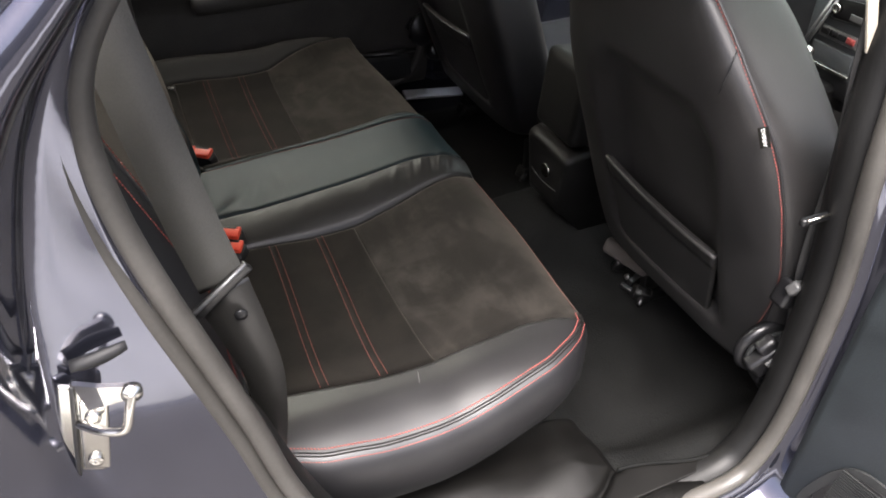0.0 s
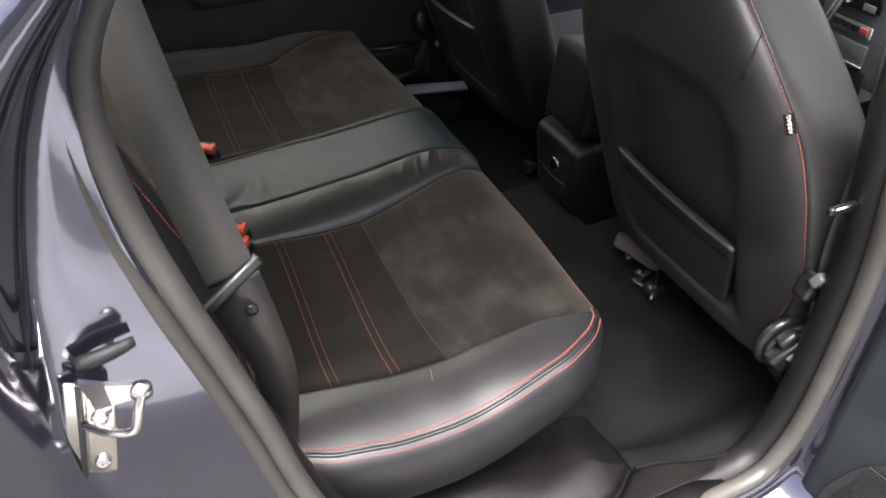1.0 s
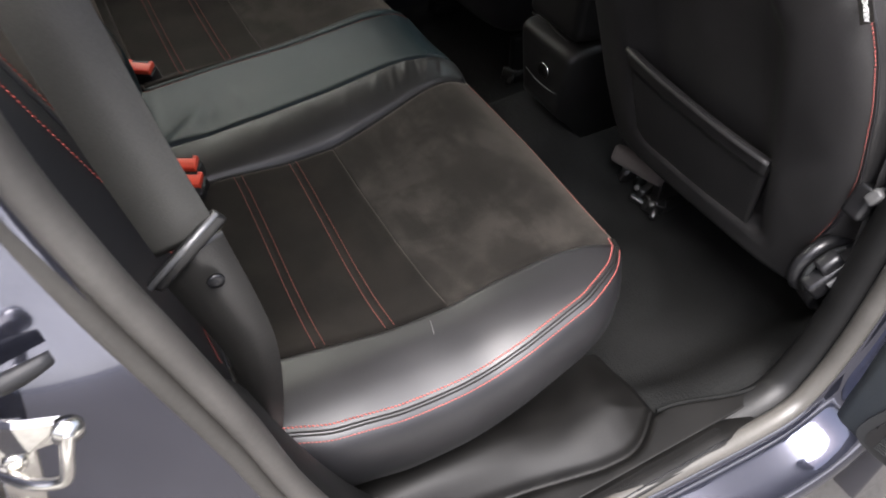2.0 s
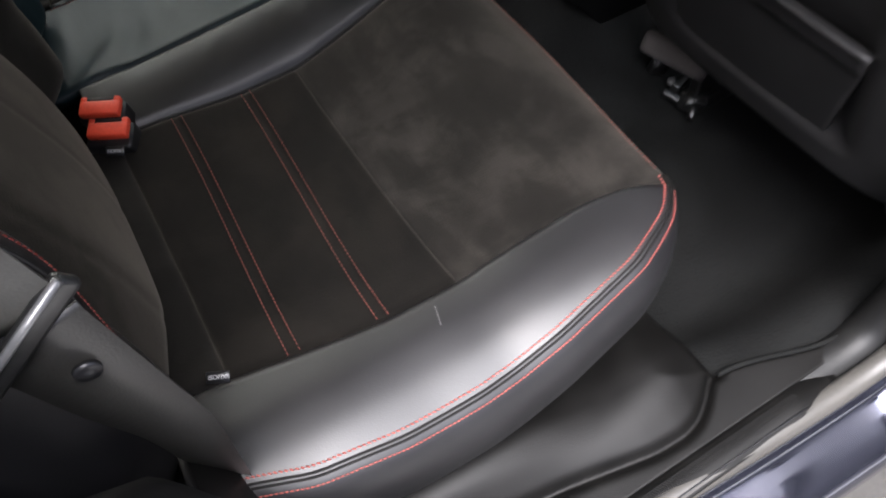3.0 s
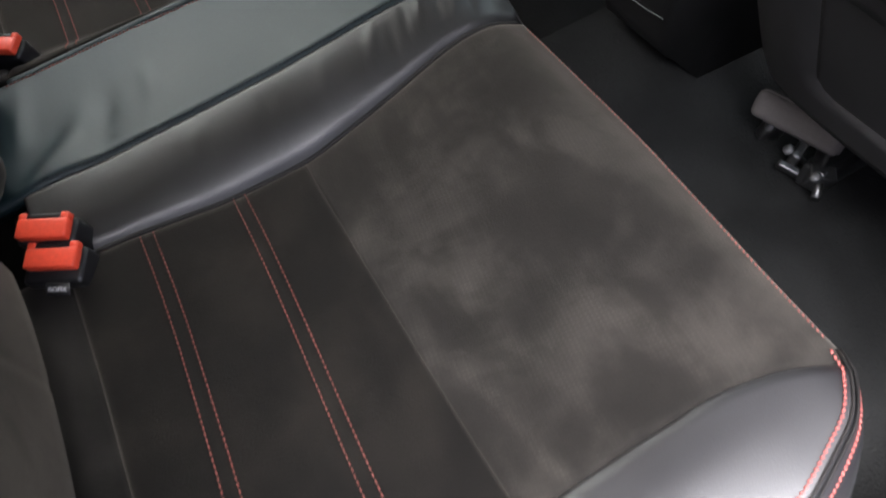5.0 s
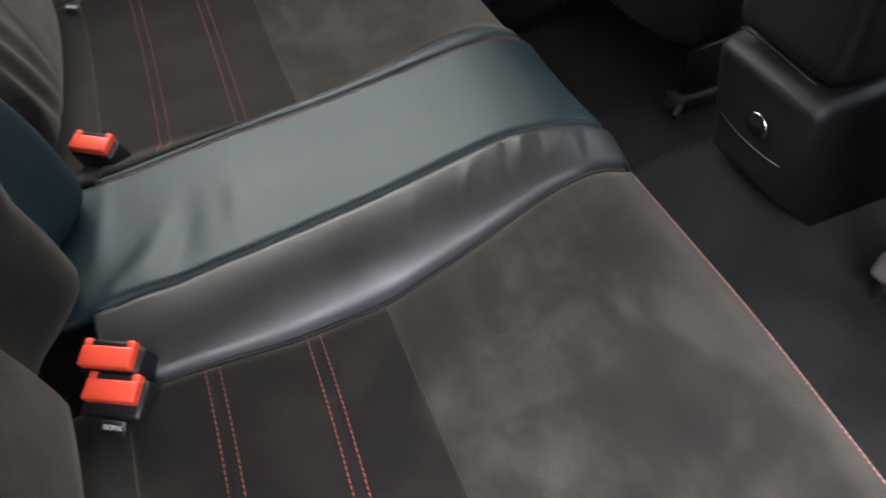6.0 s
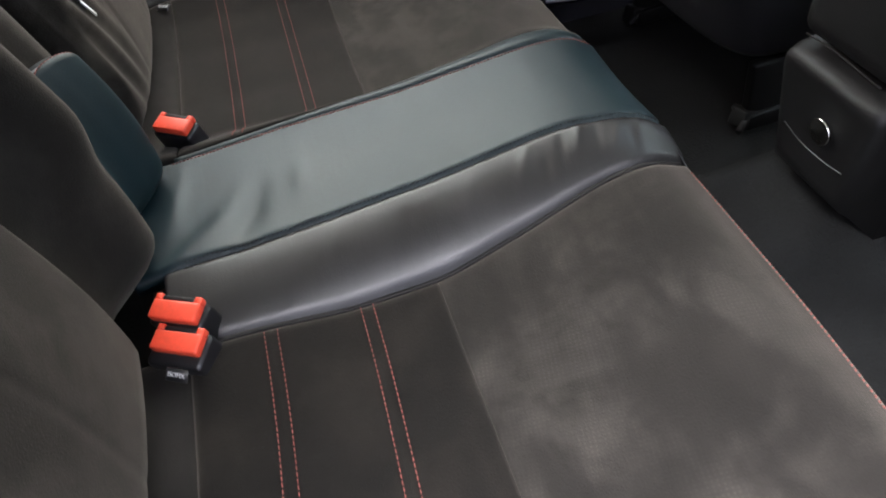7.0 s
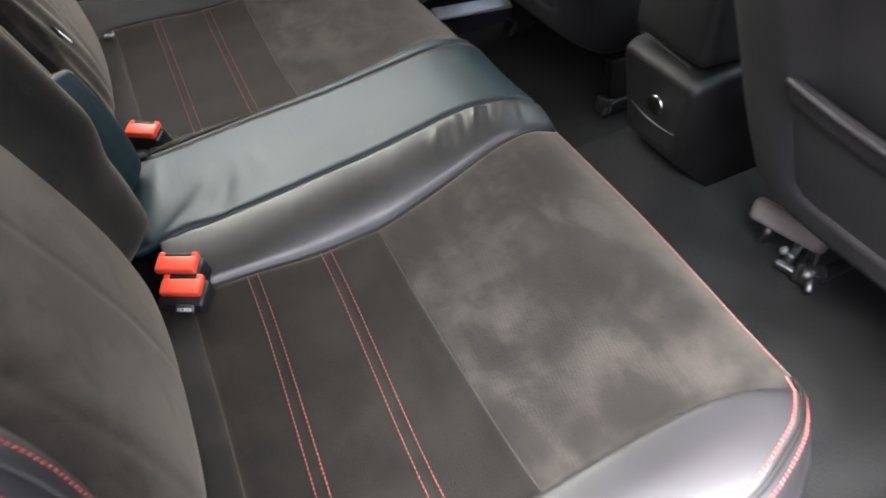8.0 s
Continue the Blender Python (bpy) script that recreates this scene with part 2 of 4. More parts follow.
def tube(points, radius, sides=10, closed=False, bm=None):
    """A round tube along points; radius may be a list."""
    bm = bm or bmesh.new()
    pts = [Vector(p) for p in points]
    n = len(pts)
    rad = radius if isinstance(radius, (list, tuple)) else [radius] * n
    rings = []
    side = None
    for i, p in enumerate(pts):
        a = pts[(i - 1) % n] if closed or i > 0 else p
        b = pts[(i + 1) % n] if closed or i < n - 1 else p
        d = (b - a).normalized()
        if side is None:
            side = d.orthogonal().normalized()
        side = (side - d * side.dot(d)).normalized()
        other = d.cross(side)
        rings.append([bm.verts.new(p + rad[i] * (math.cos(q) * side + math.sin(q) * other))
                      for q in (2 * math.pi * k / sides for k in range(sides))])
    pairs = list(zip(rings, rings[1:])) + ([(rings[-1], rings[0])] if closed else [])
    for r, s in pairs:
        for k in range(sides):
            bm.faces.new((r[k], r[(k + 1) % sides], s[(k + 1) % sides], s[k]))
    if not closed:
        bm.faces.new(rings[0][::-1])
        bm.faces.new(rings[-1])
    return bm


def block(size, m=None, bevel=0.004, segments=2, bm=None):
    """A bevelled box of that size at the pose m."""
    b = bmesh.new()
    bmesh.ops.create_cube(b, size=1.0, matrix=Matrix.Diagonal((*size, 1)))
    if bevel:
        bmesh.ops.bevel(b, geom=b.edges[:], offset=bevel, segments=segments, affect="EDGES", profile=0.6)
    b.transform(m or Matrix())
    if bm is None:
        return b
    me = bpy.data.meshes.new("joined")
    b.to_mesh(me)
    b.free()
    bm.from_mesh(me)
    bpy.data.meshes.remove(me)
    return bm


def span(x0, x1, y0, y1, z0, z1, bevel=0.006, bm=None):
    """A bevelled box between two corners."""
    return block((abs(x1 - x0), abs(y1 - y0), abs(z1 - z0)), pose((x0 + x1) / 2, (y0 + y1) / 2, (z0 + z1) / 2), bevel, bm=bm)


def lathe(profile, m, sides=32):
    """Turns (radius, height) points about z, at the pose m."""
    rings = [[(r * math.cos(2 * math.pi * k / sides), r * math.sin(2 * math.pi * k / sides), h) for k in range(sides)] for r, h in profile]
    bm = loft(rings)
    bm.transform(m)
    return bm


def smooth_curve(points, blur=0.012):
    """A smoothed function through points (u, value)."""
    us, vs = np.array(points, float).T
    lo, hi = us[0] - 0.1, us[-1] + 0.1
    step = 0.002
    grid = np.arange(lo, hi, step)
    raw = np.interp(grid, us, vs)
    k = np.exp(-0.5 * (np.arange(-30, 31) * step / blur) ** 2)
    out = np.convolve(np.pad(raw, 30, mode="edge"), k / k.sum(), mode="valid")
    return lambda u: float(np.interp(u, grid, out))


def spline(points, per=8, closed=False):
    """Catmull-Rom points along a rough line."""
    p = [Vector(q) for q in points]
    n = len(p)
    out = []
    for i in range(n if closed else n - 1):
        a, b = p[i], p[(i + 1) % n]
        pa = p[i - 1] if closed or i else a
        pb = p[(i + 2) % n] if closed or i + 2 < n else b
        for k in range(per):
            t = k / per
            out.append(0.5 * (2 * a + (b - pa) * t + (2 * pa - 5 * a + 4 * b - pb) * t * t + (3 * a - pa - 3 * b + pb) * t ** 3))
    if not closed:
        out.append(p[-1])
    return out


def lin(a, b, n):
    return [a + (b - a) * k / (n - 1) for k in range(n)]


def along(points, step):
    """Evenly spaced places and directions along a line."""
    pts = [Vector(p) for p in points]
    out, left = [], 0.0
    for a, b in zip(pts, pts[1:]):
        d = (b - a).length
        if d < 1e-9:
            continue
        s = left
        while s < d:
            out.append((a + (b - a) * (s / d), (b - a) / d))
            s += step
        left = s - d
    return out


def stitches(points, normal, length=0.0034, step=0.0046, width=0.0012, slant=0.0):
    """A row of sewn stitches along a line, lying on a surface with that normal (a vector or a function of the place)."""
    bm = bmesh.new()
    for p, d in along(points, step):
        up = Vector(normal(p) if callable(normal) else normal).normalized()
        side = d.cross(up).normalized()
        ahead = (d + side * slant).normalized()
        c = p + up * 0.0006
        a, b = c - ahead * length / 2, c + ahead * length / 2
        s = ahead.cross(up).normalized() * width / 2
        low = [bm.verts.new(q) for q in (a - s * 0.5 - up * 0.0008, a + s * 0.5 - up * 0.0008, b + s * 0.5 - up * 0.0008, b - s * 0.5 - up * 0.0008)]
        mid = [bm.verts.new(q) for q in ((a * 0.8 + b * 0.2) - s + up * 0.0005, (a * 0.8 + b * 0.2) + s + up * 0.0005, (b * 0.8 + a * 0.2) + s + up * 0.0005, (b * 0.8 + a * 0.2) - s + up * 0.0005)]
        bm.faces.new(mid)
        for k in range(4):
            bm.faces.new((low[k], low[(k + 1) % 4], mid[(k + 1) % 4], mid[k]))
    return bm


def ease(t):
    t = min(1.0, max(0.0, t))
    return t * t * (3 - 2 * t)


CENTRE = 1.15  # the car's middle line

# ---- door opening, body shell ----
OPENING = spline([
    (.30, .415, .365), (.20, .425, .38), (.13, .435, .43), (.08, .44, .53), (.037, .45, .662), (.016, .45, .777),
    (-.005, .45, .878), (-.023, .45, .961), (-.036, .45, 1.039), (-.037, .45, 1.105), (-.020, .452, 1.157), (.03, .46, 1.215),
    (.12, .48, 1.285), (.28, .50, 1.345), (.46, .50, 1.36), (.62, .48, 1.335), (.685, .45, 1.20), (.69, .42, 1.03),
    (.682, .40, .893), (.711, .40, .744), (.718, .40, .624), (.717, .40, .496), (.698, .40, .408), (.65, .40, .362),
    (.50, .405, .358), (.40, .41, .36)], per=6, closed=True)


def opening_sweep(profile, width=None, thick=0.0, only=None):
    """Sweeps a profile of (outward, inward) offsets round the door opening."""
    n = len(OPENING)
    rings = []
    start = next((i for i in range(n) if only(OPENING[i]) and not only(OPENING[i - 1])), 0) if only else 0
    for k in range(n):
        i = (start + k) % n
        p = OPENING[i]
        if only and not only(p):
            continue
        d = OPENING[(i + 1) % n] - OPENING[i - 1]
        out = Vector((d.z, 0, -d.x)).normalized()
        if out.dot(Vector((p.x - 0.32, 0, p.z - 0.85))) < 0:
            out = -out
        w = width(p) if width else 1.0
        rings.append([p + out * (o * w) + Vector((0, y, 0)) for o, y in (profile(p) if callable(profile) else profile)])
    if not only:
        rings.append(rings[0])
    bm = loft(rings, closed=thick == "ring", caps=False)
    bmesh.ops.remove_doubles(bm, verts=bm.verts[:], dist=1e-6)
    return bm


def jamb_width(p):
    """Wide behind the opening, narrow at the sill, the middle post and the roof."""
    rear = ease((0.20 - p.x) / 0.18) * ease((1.20 - p.z) / 0.36)
    low = ease((.45 - p.z) / .06)
    return 0.10 + 0.18 * low * (1 - rear) + 0.95 * rear


shell = thing("hatchback_car", (0.3, 0.3, 0.0), "dark blue metallic car body shell with open rear door", "car")
part("door_jamb", opening_sweep([(.010, .006), (.0105, -.002), (.0125, -.006), (.020, -.008), (.075, -.012), (.112, -.016), (.118, -.0185), (.124, -.024), (.132, -.033),
                                 (.145, -.045), (.165, -.058), (.19, -.068), (.23, -.076), (.30, -.080), (.42, -.072), (.44, -.03), (.45, .03)], jamb_width),
     PAINT, shell, "glossy dark blue painted door jamb")
part("door_seal", opening_sweep([(.014, -.010), (.022, -.0080), (.0268, -.003), (.0262, .003), (.0215, .0080), (.0165, .0100), (.0115, .0088), (.0085, .004), (.0085, -.004)], thick="ring"),
     RUBBER, shell, "beige grey outer lip of the door seal")
part("inner_seal", opening_sweep([(.0105 * math.cos(a), .003 + .013 * math.sin(a)) for a in (2 * math.pi * k / 14 for k in range(14))], thick="ring"),
     RUBBER_PALE, shell, "pale grey inner bulb of the door seal")
TRIM = ((.006, .012), (-.005, .022), (-.009, .036), (-.008, .055), (-.002, .078), (.012, .094), (.04, .102), (.07, .100))
TRIM_POST = ((.006, .012), (-.005, .022), (-.009, .034), (-.007, .046), (.0, .056), (.012, .062), (.035, .068), (.07, .066))

TRIM_REAR = ((.006, .012), (-.002, .018), (-.003, .024), (.0, .030), (.006, .034), (.016, .038), (.035, .042), (.07, .044))


def trim_profile(p):
    """The inner trim narrows where it climbs the middle post."""
    b = max(ease((p.z - .37) / .12) * ease((p.x - .50) / .15), ease((p.x - .58) / .08))
    r = ease((p.z - .70) / .14) * ease((.10 - p.x) / .06) * ease((1.30 - p.z) / .1)
    low = .022 * ease((.42 - p.z) / .04) * ease((.69 - p.x) / .30)
    res = []
    for a, c, q in zip(TRIM, TRIM_POST, TRIM_REAR):
        o, y = a[0] + (c[0] - a[0]) * b, a[1] + (c[1] - a[1]) * b
        res.append((o + (q[0] - o) * r + low, y + (q[1] - y) * r))
    return res


part("opening_trim", opening_sweep(trim_profile), TRIM_PLASTIC, shell, "black plastic trim inside the opening")
part("middle_post", loft([[(.775 - .0 * z, .42, z), (.81, .42, z), (.81, .455, z), (.765, .455, z)] for z in (.36, .9, 1.36)]), PLASTIC, shell, smooth=False)
part("rear_side_trim", opening_sweep([(.030, .098), (.06, .106), (.10, .115), (.15, .15), (.20, .22)], lambda p: 1.0, only=lambda p: p.x < .10 and .40 < p.z < .72),
     CONSOLE, shell, "black plastic trim behind the belt")
part("roof_skin", sheet(lambda u, v: (u, v, 1.44 + 0.03 * math.sin(math.pi * (v - 0.45) / 1.4)), lin(-.75, 1.25, 12), lin(.45, 1.85, 12), 0.006), PAINT, shell)
part("far_side_lower", span(-1.0, 1.9, 1.90, 1.94, .18, .95), PAINT, shell)
part("far_side_rail", span(-.8, 1.3, 1.76, 1.80, 1.34, 1.43), PAINT, shell)
for x0, x1 in ((-.9, -.25), (.78, .92)):
    part("pillar", loft([[(x0, 1.84, .93), (x1, 1.84, .93), (x1, 1.90, .93), (x0, 1.90, .93)], [(x0 + .1, 1.74, 1.40), (x1 - .02, 1.74, 1.40), (x1 - .02, 1.79, 1.40), (x0 + .1, 1.79, 1.40)]]), PLASTIC, shell, smooth=False)
part("near_front_side", span(.77, 1.9, .30, .34, .18, .95), PAINT, shell)
part("tail_wall", span(-1.02, -.98, .40, 1.92, .18, 1.0), PAINT, shell)
part("quarter_wall", span(-1.0, -.46, .30, .34, .18, 1.40), PAINT, shell)
for y0, y1 in ((.45, .50), (1.77, 1.82)):
    part("screen_pillar", tube([(1.2, y0, 1.42), (1.55, y0 - .03, 1.2), (1.95, y0 - .06, .95)], .04), PAINT, shell)
part("windscreen", sheet(lambda u, v: (1.25 + .70 * u, v, 1.42 - .47 * u), (0, 1), (.48, 1.80), .005), GLASS, shell, "green tinted windscreen").visible_shadow = False
part("rear_window", sheet(lambda u, v: (-.75 - .25 * u, v, 1.42 - .42 * u), (0, 1), (.5, 1.8), .005), GLASS, shell, "green tinted rear window").visible_shadow = False
for x0, x1 in ((-.25, .80), (.92, 1.6)):
    part("side_window", sheet(lambda u, v: (x0 + (x1 - x0) * u, 1.87 - .1 * v, .94 + .42 * v), (0, 1), (0, 1), .004, (0, 1, 0)), GLASS, shell, "green tinted side window").visible_shadow = False

tagged(part("ceiling", sheet(lambda u, v: (u, v, 1.415 + 0.02 * math.sin(math.pi * (v - 0.5) / 1.3)), lin(-.75, 1.25, 8), lin(.49, 1.80, 8), 0.01), HEADLINER),
       "pale woven headliner above the seats", "ceiling", kind="structure")
tagged(part("ground", sheet(lambda u, v: (u, v, 0), lin(-200, 200, 9), lin(-200, 200, 9)), ASPHALT), "worn grey asphalt ground beneath the car", "ground", kind="structure")
tagged(part("pavement", span(-12, 12, -.95, -.43, -.05, .012, .004), CONCRETE), "pale concrete strip beside the parked car", "pavement", kind="structure")
# unseen walls, added to keep low sky off the paint and cabin
tagged(part("unseen_wall_opposite", span(-20, 20, -6.3, -6.0, -.02, 2.6, .01), PLASTER), "unseen plain wall across from the car, added to block low sky", "wall", kind="structure")
tagged(part("unseen_wall_ahead", span(3.4, 3.6, .4, 4.2, -.02, 3.0, .01), PLASTER_GREY), "unseen plain wall ahead of the car, added to block low sky", "wall", kind="structure")
tagged(part("unseen_wall_behind", span(-3.2, -3.0, .4, 4.2, -.02, 3.0, .01), PLASTER_GREY), "unseen plain wall behind the car, added to block low sky", "wall", kind="structure")
tagged(part("unseen_wall_beside", span(-3.0, 3.4, 3.9, 4.1, -.02, 3.0, .01), PLASTER_GREY), "unseen plain wall beside the car, added to block low sky", "wall", kind="structure")

# ---- cabin floor ----
def floor_z(x, y):
    tunnel = .12 * math.exp(-((y - CENTRE) / .13) ** 4)
    ramp = .08 * ease((.62 - x) / .2) * ease((y - .48) / .06) + .112 * ease((.60 - y) / .12)
    ramp -= .06 * ease((.525 - x) / .025)
    return .245 + tunnel * ease((x - .2) / .5) + ramp + .004 * math.sin(9 * x + 5 * y)


tagged(part("floor", sheet(lambda u, v: (u, v, floor_z(u, v)), lin(-.9, 1.9, 70), lin(.46, 1.86, 50), .02), CARPET), "worn black carpet covering the footwell", "floor", kind="structure")

# ---- rear seat ----
yb = smooth_curve([(-.02, .672), (.06, .662), (.125, .651), (.2, .643), (.272, .643), (.336, .645), (.42, .645), (.463, .636), (.49, .623), (.52, .605)], .01)
ys = smooth_curve([(-.02, .588), (.045, .566), (.09, .550), (.164, .542), (.241, .542), (.326, .549), (.42, .565), (.478, .590), (.504, .619), (.53, .65)], .008)
yc = smooth_curve([(-.02, 1.01), (.09, 1.011), (.124, 1.011), (.204, 1.010), (.293, 1.016), (.382, 1.032), (.451, 1.045), (.514, 1.048), (.54, 1.048)])
y2 = smooth_curve([(-.02, 1.085), (.064, 1.089), (.2, 1.096), (.337, 1.106), (.427, 1.114), (.531, 1.10), (.56, 1.09)])
y1 = smooth_curve([(-.02, 1.255), (.078, 1.257), (.175, 1.264), (.33, 1.264), (.5, 1.267), (.56, 1.265)])
yl = smooth_curve([(-.02, 1.262), (.08, 1.266), (.2, 1.275), (.33, 1.288), (.43, 1.312), (.5, 1.305), (.53, 1.28)])
ym = smooth_curve([(-.02, 1.64), (.06, 1.655), (.18, 1.655), (.28, 1.66), (.37, 1.69), (.436, 1.71), (.49, 1.715), (.52, 1.71)])
yo = lambda x: 2 * CENTRE - ys(x)
fore = smooth_curve([(-.05, .530), (.0, .548), (.05, .552), (.12, .549), (.2, .540), (.28, .537), (.36, .550), (.43, .566), (.48, .573), (.505, .569), (.53, .552)], .012)
mid_fore = smooth_curve([(-.05, .565), (.0, .570), (.15, .573), (.3, .577), (.45, .588), (.50, .586), (.525, .574), (.55, .55)], .012)
across = smooth_curve([(.50, -.015), (.54, .012), (.575, .024), (.61, .028), (.645, .021), (.70, .008), (.78, .0), (.9, -.002), (1.0, .003)], .01)


def side_z(x, y):
    """The height of an outer seat, y measured from its own side."""
    return fore(x) + across(y) * (1 - .75 * ease((x - .30) / .18))


def crease(x, y):
    """Soft folds in the leather by the backrest and along the ridge."""
    z = 0.0
    for cx, cy, ang, ln, wd, h in ((.10, 1.125, 1.15, .045, .016, .0045), (.135, 1.15, 1.35, .04, .013, -.003), (.185, 1.17, 1.5, .03, .009, .002),
                                   (.07, 1.105, .9, .035, .012, .004), (.06, 1.19, 1.4, .05, .010, .002), (.425, 1.088, 1.25, .018, .0045, -.0013), (.443, 1.092, 1.15, .017, .004, .0012),
                                   (.460, 1.088, 1.3, .018, .004, -.0013), (.476, 1.080, 1.1, .016, .004, .0012), (.490, 1.075, 1.35, .017, .004, -.0011), (.503, 1.085, 1.2, .014, .004, .0010),
                                   (.385, 1.080, 1.1, .02, .006, .0016), (.405, 1.075, 1.3, .018, .005, -.0014), (.33, 1.072, 1.2, .02, .007, .0010), (.27, 1.066, 1.25, .02, .008, -.0010), (.20, 1.06, 1.2, .02, .008, .0010)):
        a = (x - cx) * math.cos(ang) + (y - cy) * math.sin(ang)
        b = -(x - cx) * math.sin(ang) + (y - cy) * math.cos(ang)
        z += h * math.exp(-(a / ln) ** 2 - (b / wd) ** 2)
    return z


def channel_x(sx, y):
    """A sewn channel's line across the seat."""
    return sx - (.010 * (1 - ease((y - .65) / .33)) if sx in (.13, .212) and y < CENTRE else 0.0)


def seat_z(x, y):
    """The height of the whole bench cushion."""
    if y <= yc(x):
        z = side_z(x, y)
    elif y < y2(x):
        t = (y - yc(x)) / (y2(x) - yc(x))
        z0 = side_z(x, yc(x)) - .004
        z = z0 + (mid_fore(x) - z0) * math.sin(t * math.pi / 2) ** 0.68 + crease(x, y)
    elif y <= y1(x):
        t = (y - y2(x)) / (y1(x) - y2(x))
        z = mid_fore(x) - .005 * math.sin(math.pi * t) + crease(x, y)
    else:
        m = 2 * CENTRE - y
        z = side_z(x, m) + .030 * math.exp(-((m - .575) / .045) ** 2) * (1 - .6 * ease((x - .33) / .15))
        t = min(1, (y - y1(x)) / .06)
        z = mid_fore(x) + (z - mid_fore(x)) * ease(t) ** 1.3 if t < 1 else z
    for line in (yb, yc, y2, y1, yl, ym):
        d = abs(y - line(x))
        if d < .009:
            z -= (.0065 if line is yc else .005 if line is y2 else .003) * (1 - d / .009) ** 2
    if y < yc(x) or y > yl(x):
        for sx, wd, dp in ((.062, .008, .003), (.13, .006, .0010), (.212, .006, .0010), (.277, .006, .0009)):
            d = abs(x - channel_x(sx, y))
            if d < wd and (y > yb(x) and y < ym(x)):
                z -= dp * (1 - d / wd) ** 2
    return z


def seat_normal(p):
    e = .002
    return (-(seat_z(p.x + e, p.y) - seat_z(p.x - e, p.y)) / (2 * e), -(seat_z(p.x, p.y + e) - seat_z(p.x, p.y - e)) / (2 * e), 1)


def panel(xa, xb, lo, hi, nu, nv):
    """A cushion panel between two lines y = lo(x) and y = hi(x)."""
    def f(u, v):
        x = xa + (xb - xa) * u
        y = lo(x) + (hi(x) - lo(x)) * v
        return x, y, seat_z(x, y)
    return sheet(f, lin(0, 1, nu), lin(0, 1, nv), .012)


def edge_x(y):
    """The line of the cushion's front edge."""
    m = min(y, 2 * CENTRE - y)
    return .502 + .026 * ease((m - .61) / .30) ** .7


def front_sheet(lo, hi):
    def f(u, v):
        y0 = lo(.5) + (hi(.5) - lo(.5)) * v
        x = .277 + (edge_x(y0) - .277) * u
        y = lo(x) + (hi(x) - lo(x)) * v
        return x, y, seat_z(x, y)
    return sheet(f, lin(0, 1, 80), lin(0, 1, 90), .012)


bench = thing("rear_bench", (.27, CENTRE, .25), "black leather and charcoal suede rear bench seat with red stitching", "car seat")
base = part("bench_base", span(.0, .44, .62, 1.68, .30, .50, .03), SUEDE_SIDE, bench, "dark cushion base")
for name, lo, hi in (("near_cushion", yb, yc), ("far_cushion", yl, ym)):
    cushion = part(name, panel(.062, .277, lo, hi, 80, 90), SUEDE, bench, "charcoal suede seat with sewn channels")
    part("back_strip", panel(-.03, .062, lo, hi, 30, 70), SUEDE_SIDE, cushion)
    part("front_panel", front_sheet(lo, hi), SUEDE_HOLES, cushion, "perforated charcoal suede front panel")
    for sx in (.13, .212):
        for o in (-.0055, .0055):
            row = [(channel_x(sx, y) + o, y, seat_z(channel_x(sx, y) + o, y)) for y in lin(lo(sx) + .006, hi(sx) - .004, 60)]
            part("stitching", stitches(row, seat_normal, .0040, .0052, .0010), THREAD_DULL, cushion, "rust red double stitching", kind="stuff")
part("near_bolster", panel(.015, .501, ys, yb, 110, 40), LEATHER, bench, "smooth black leather bolster")
part("scuff", tube([(.246 - .006 * t, .630 - .021 * t, seat_z(.246 - .006 * t, .630 - .021 * t) + .0001) for t in lin(0, 1, 8)], .0004, 5), GREY_TRIM, bench)
part("far_bolster", panel(.015, .501, ym, yo, 60, 24), PIPING, bench, "smooth black leather bolster")
middle = part("middle_strip", panel(.02, .532, y2, y1, 130, 70), LEATHER_SKY_TINT, bench, "creased black leather middle strip, tinted teal for reflected sky")
part("middle_side", panel(.05, .532, yc, y2, 190, 44), LEATHER_ROLL, middle, "black leather side roll")
part("middle_crescent", panel(.06, .525, y1, yl, 60, 8), LEATHER_SKY_TINT, middle)
part("stitching", stitches([(x, y1(x) - .006, seat_z(x, y1(x) - .006)) for x in lin(.06, .528, 120)], seat_normal, .003, .004, .001), THREAD_DULL, middle, kind="stuff")
part("piping", tube([(x, yc(x), seat_z(x, yc(x)) + .0030) for x in lin(.07, .525, 90)], .0021, 8), PIPING, middle)
for o in (-.0035, .004):
    part("stitching", stitches([(x, y2(x) + o, seat_z(x, y2(x) + o)) for x in lin(.07, .528, 120)], seat_normal, .003, .004, .0008), PIPING, middle, kind="stuff")

# outer seam, skirt and its stitching
seam = [Vector((x, ys(x), 0)) for x in lin(.015, .498, 60)]
seam += [Vector((edge_x(y), y, 0)) for y in lin(.628, 1.04, 40)] + [Vector((.53, y, 0)) for y in lin(1.07, 1.27, 20)]
seam += [Vector((edge_x(y), y, 0)) for y in lin(1.30, 1.67, 30)]
seam += [Vector((x, yo(x), 0)) for x in lin(.505, .015, 40)]
for p in seam:
    p.z = seat_z(p.x, min(max(p.y, ys(p.x)), yo(p.x)))


def seam_offset(points, out, dz):
    res = []
    for i, p in enumerate(points):
        d = points[min(i + 1, len(points) - 1)] - points[max(i - 1, 0)]
        n = Vector((d.y, -d.x, 0)).normalized()
        res.append(p + n * out + Vector((0, 0, dz)))
    return res


skirt_profile = ((-.001, .0), (.0048, -.0034), (.0112, -.0095), (.0165, -.0190), (.0204, -.032), (.0222, -.050), (.0205, -.078), (.011, -.107), (-.008, -.132), (-.045, -.150))
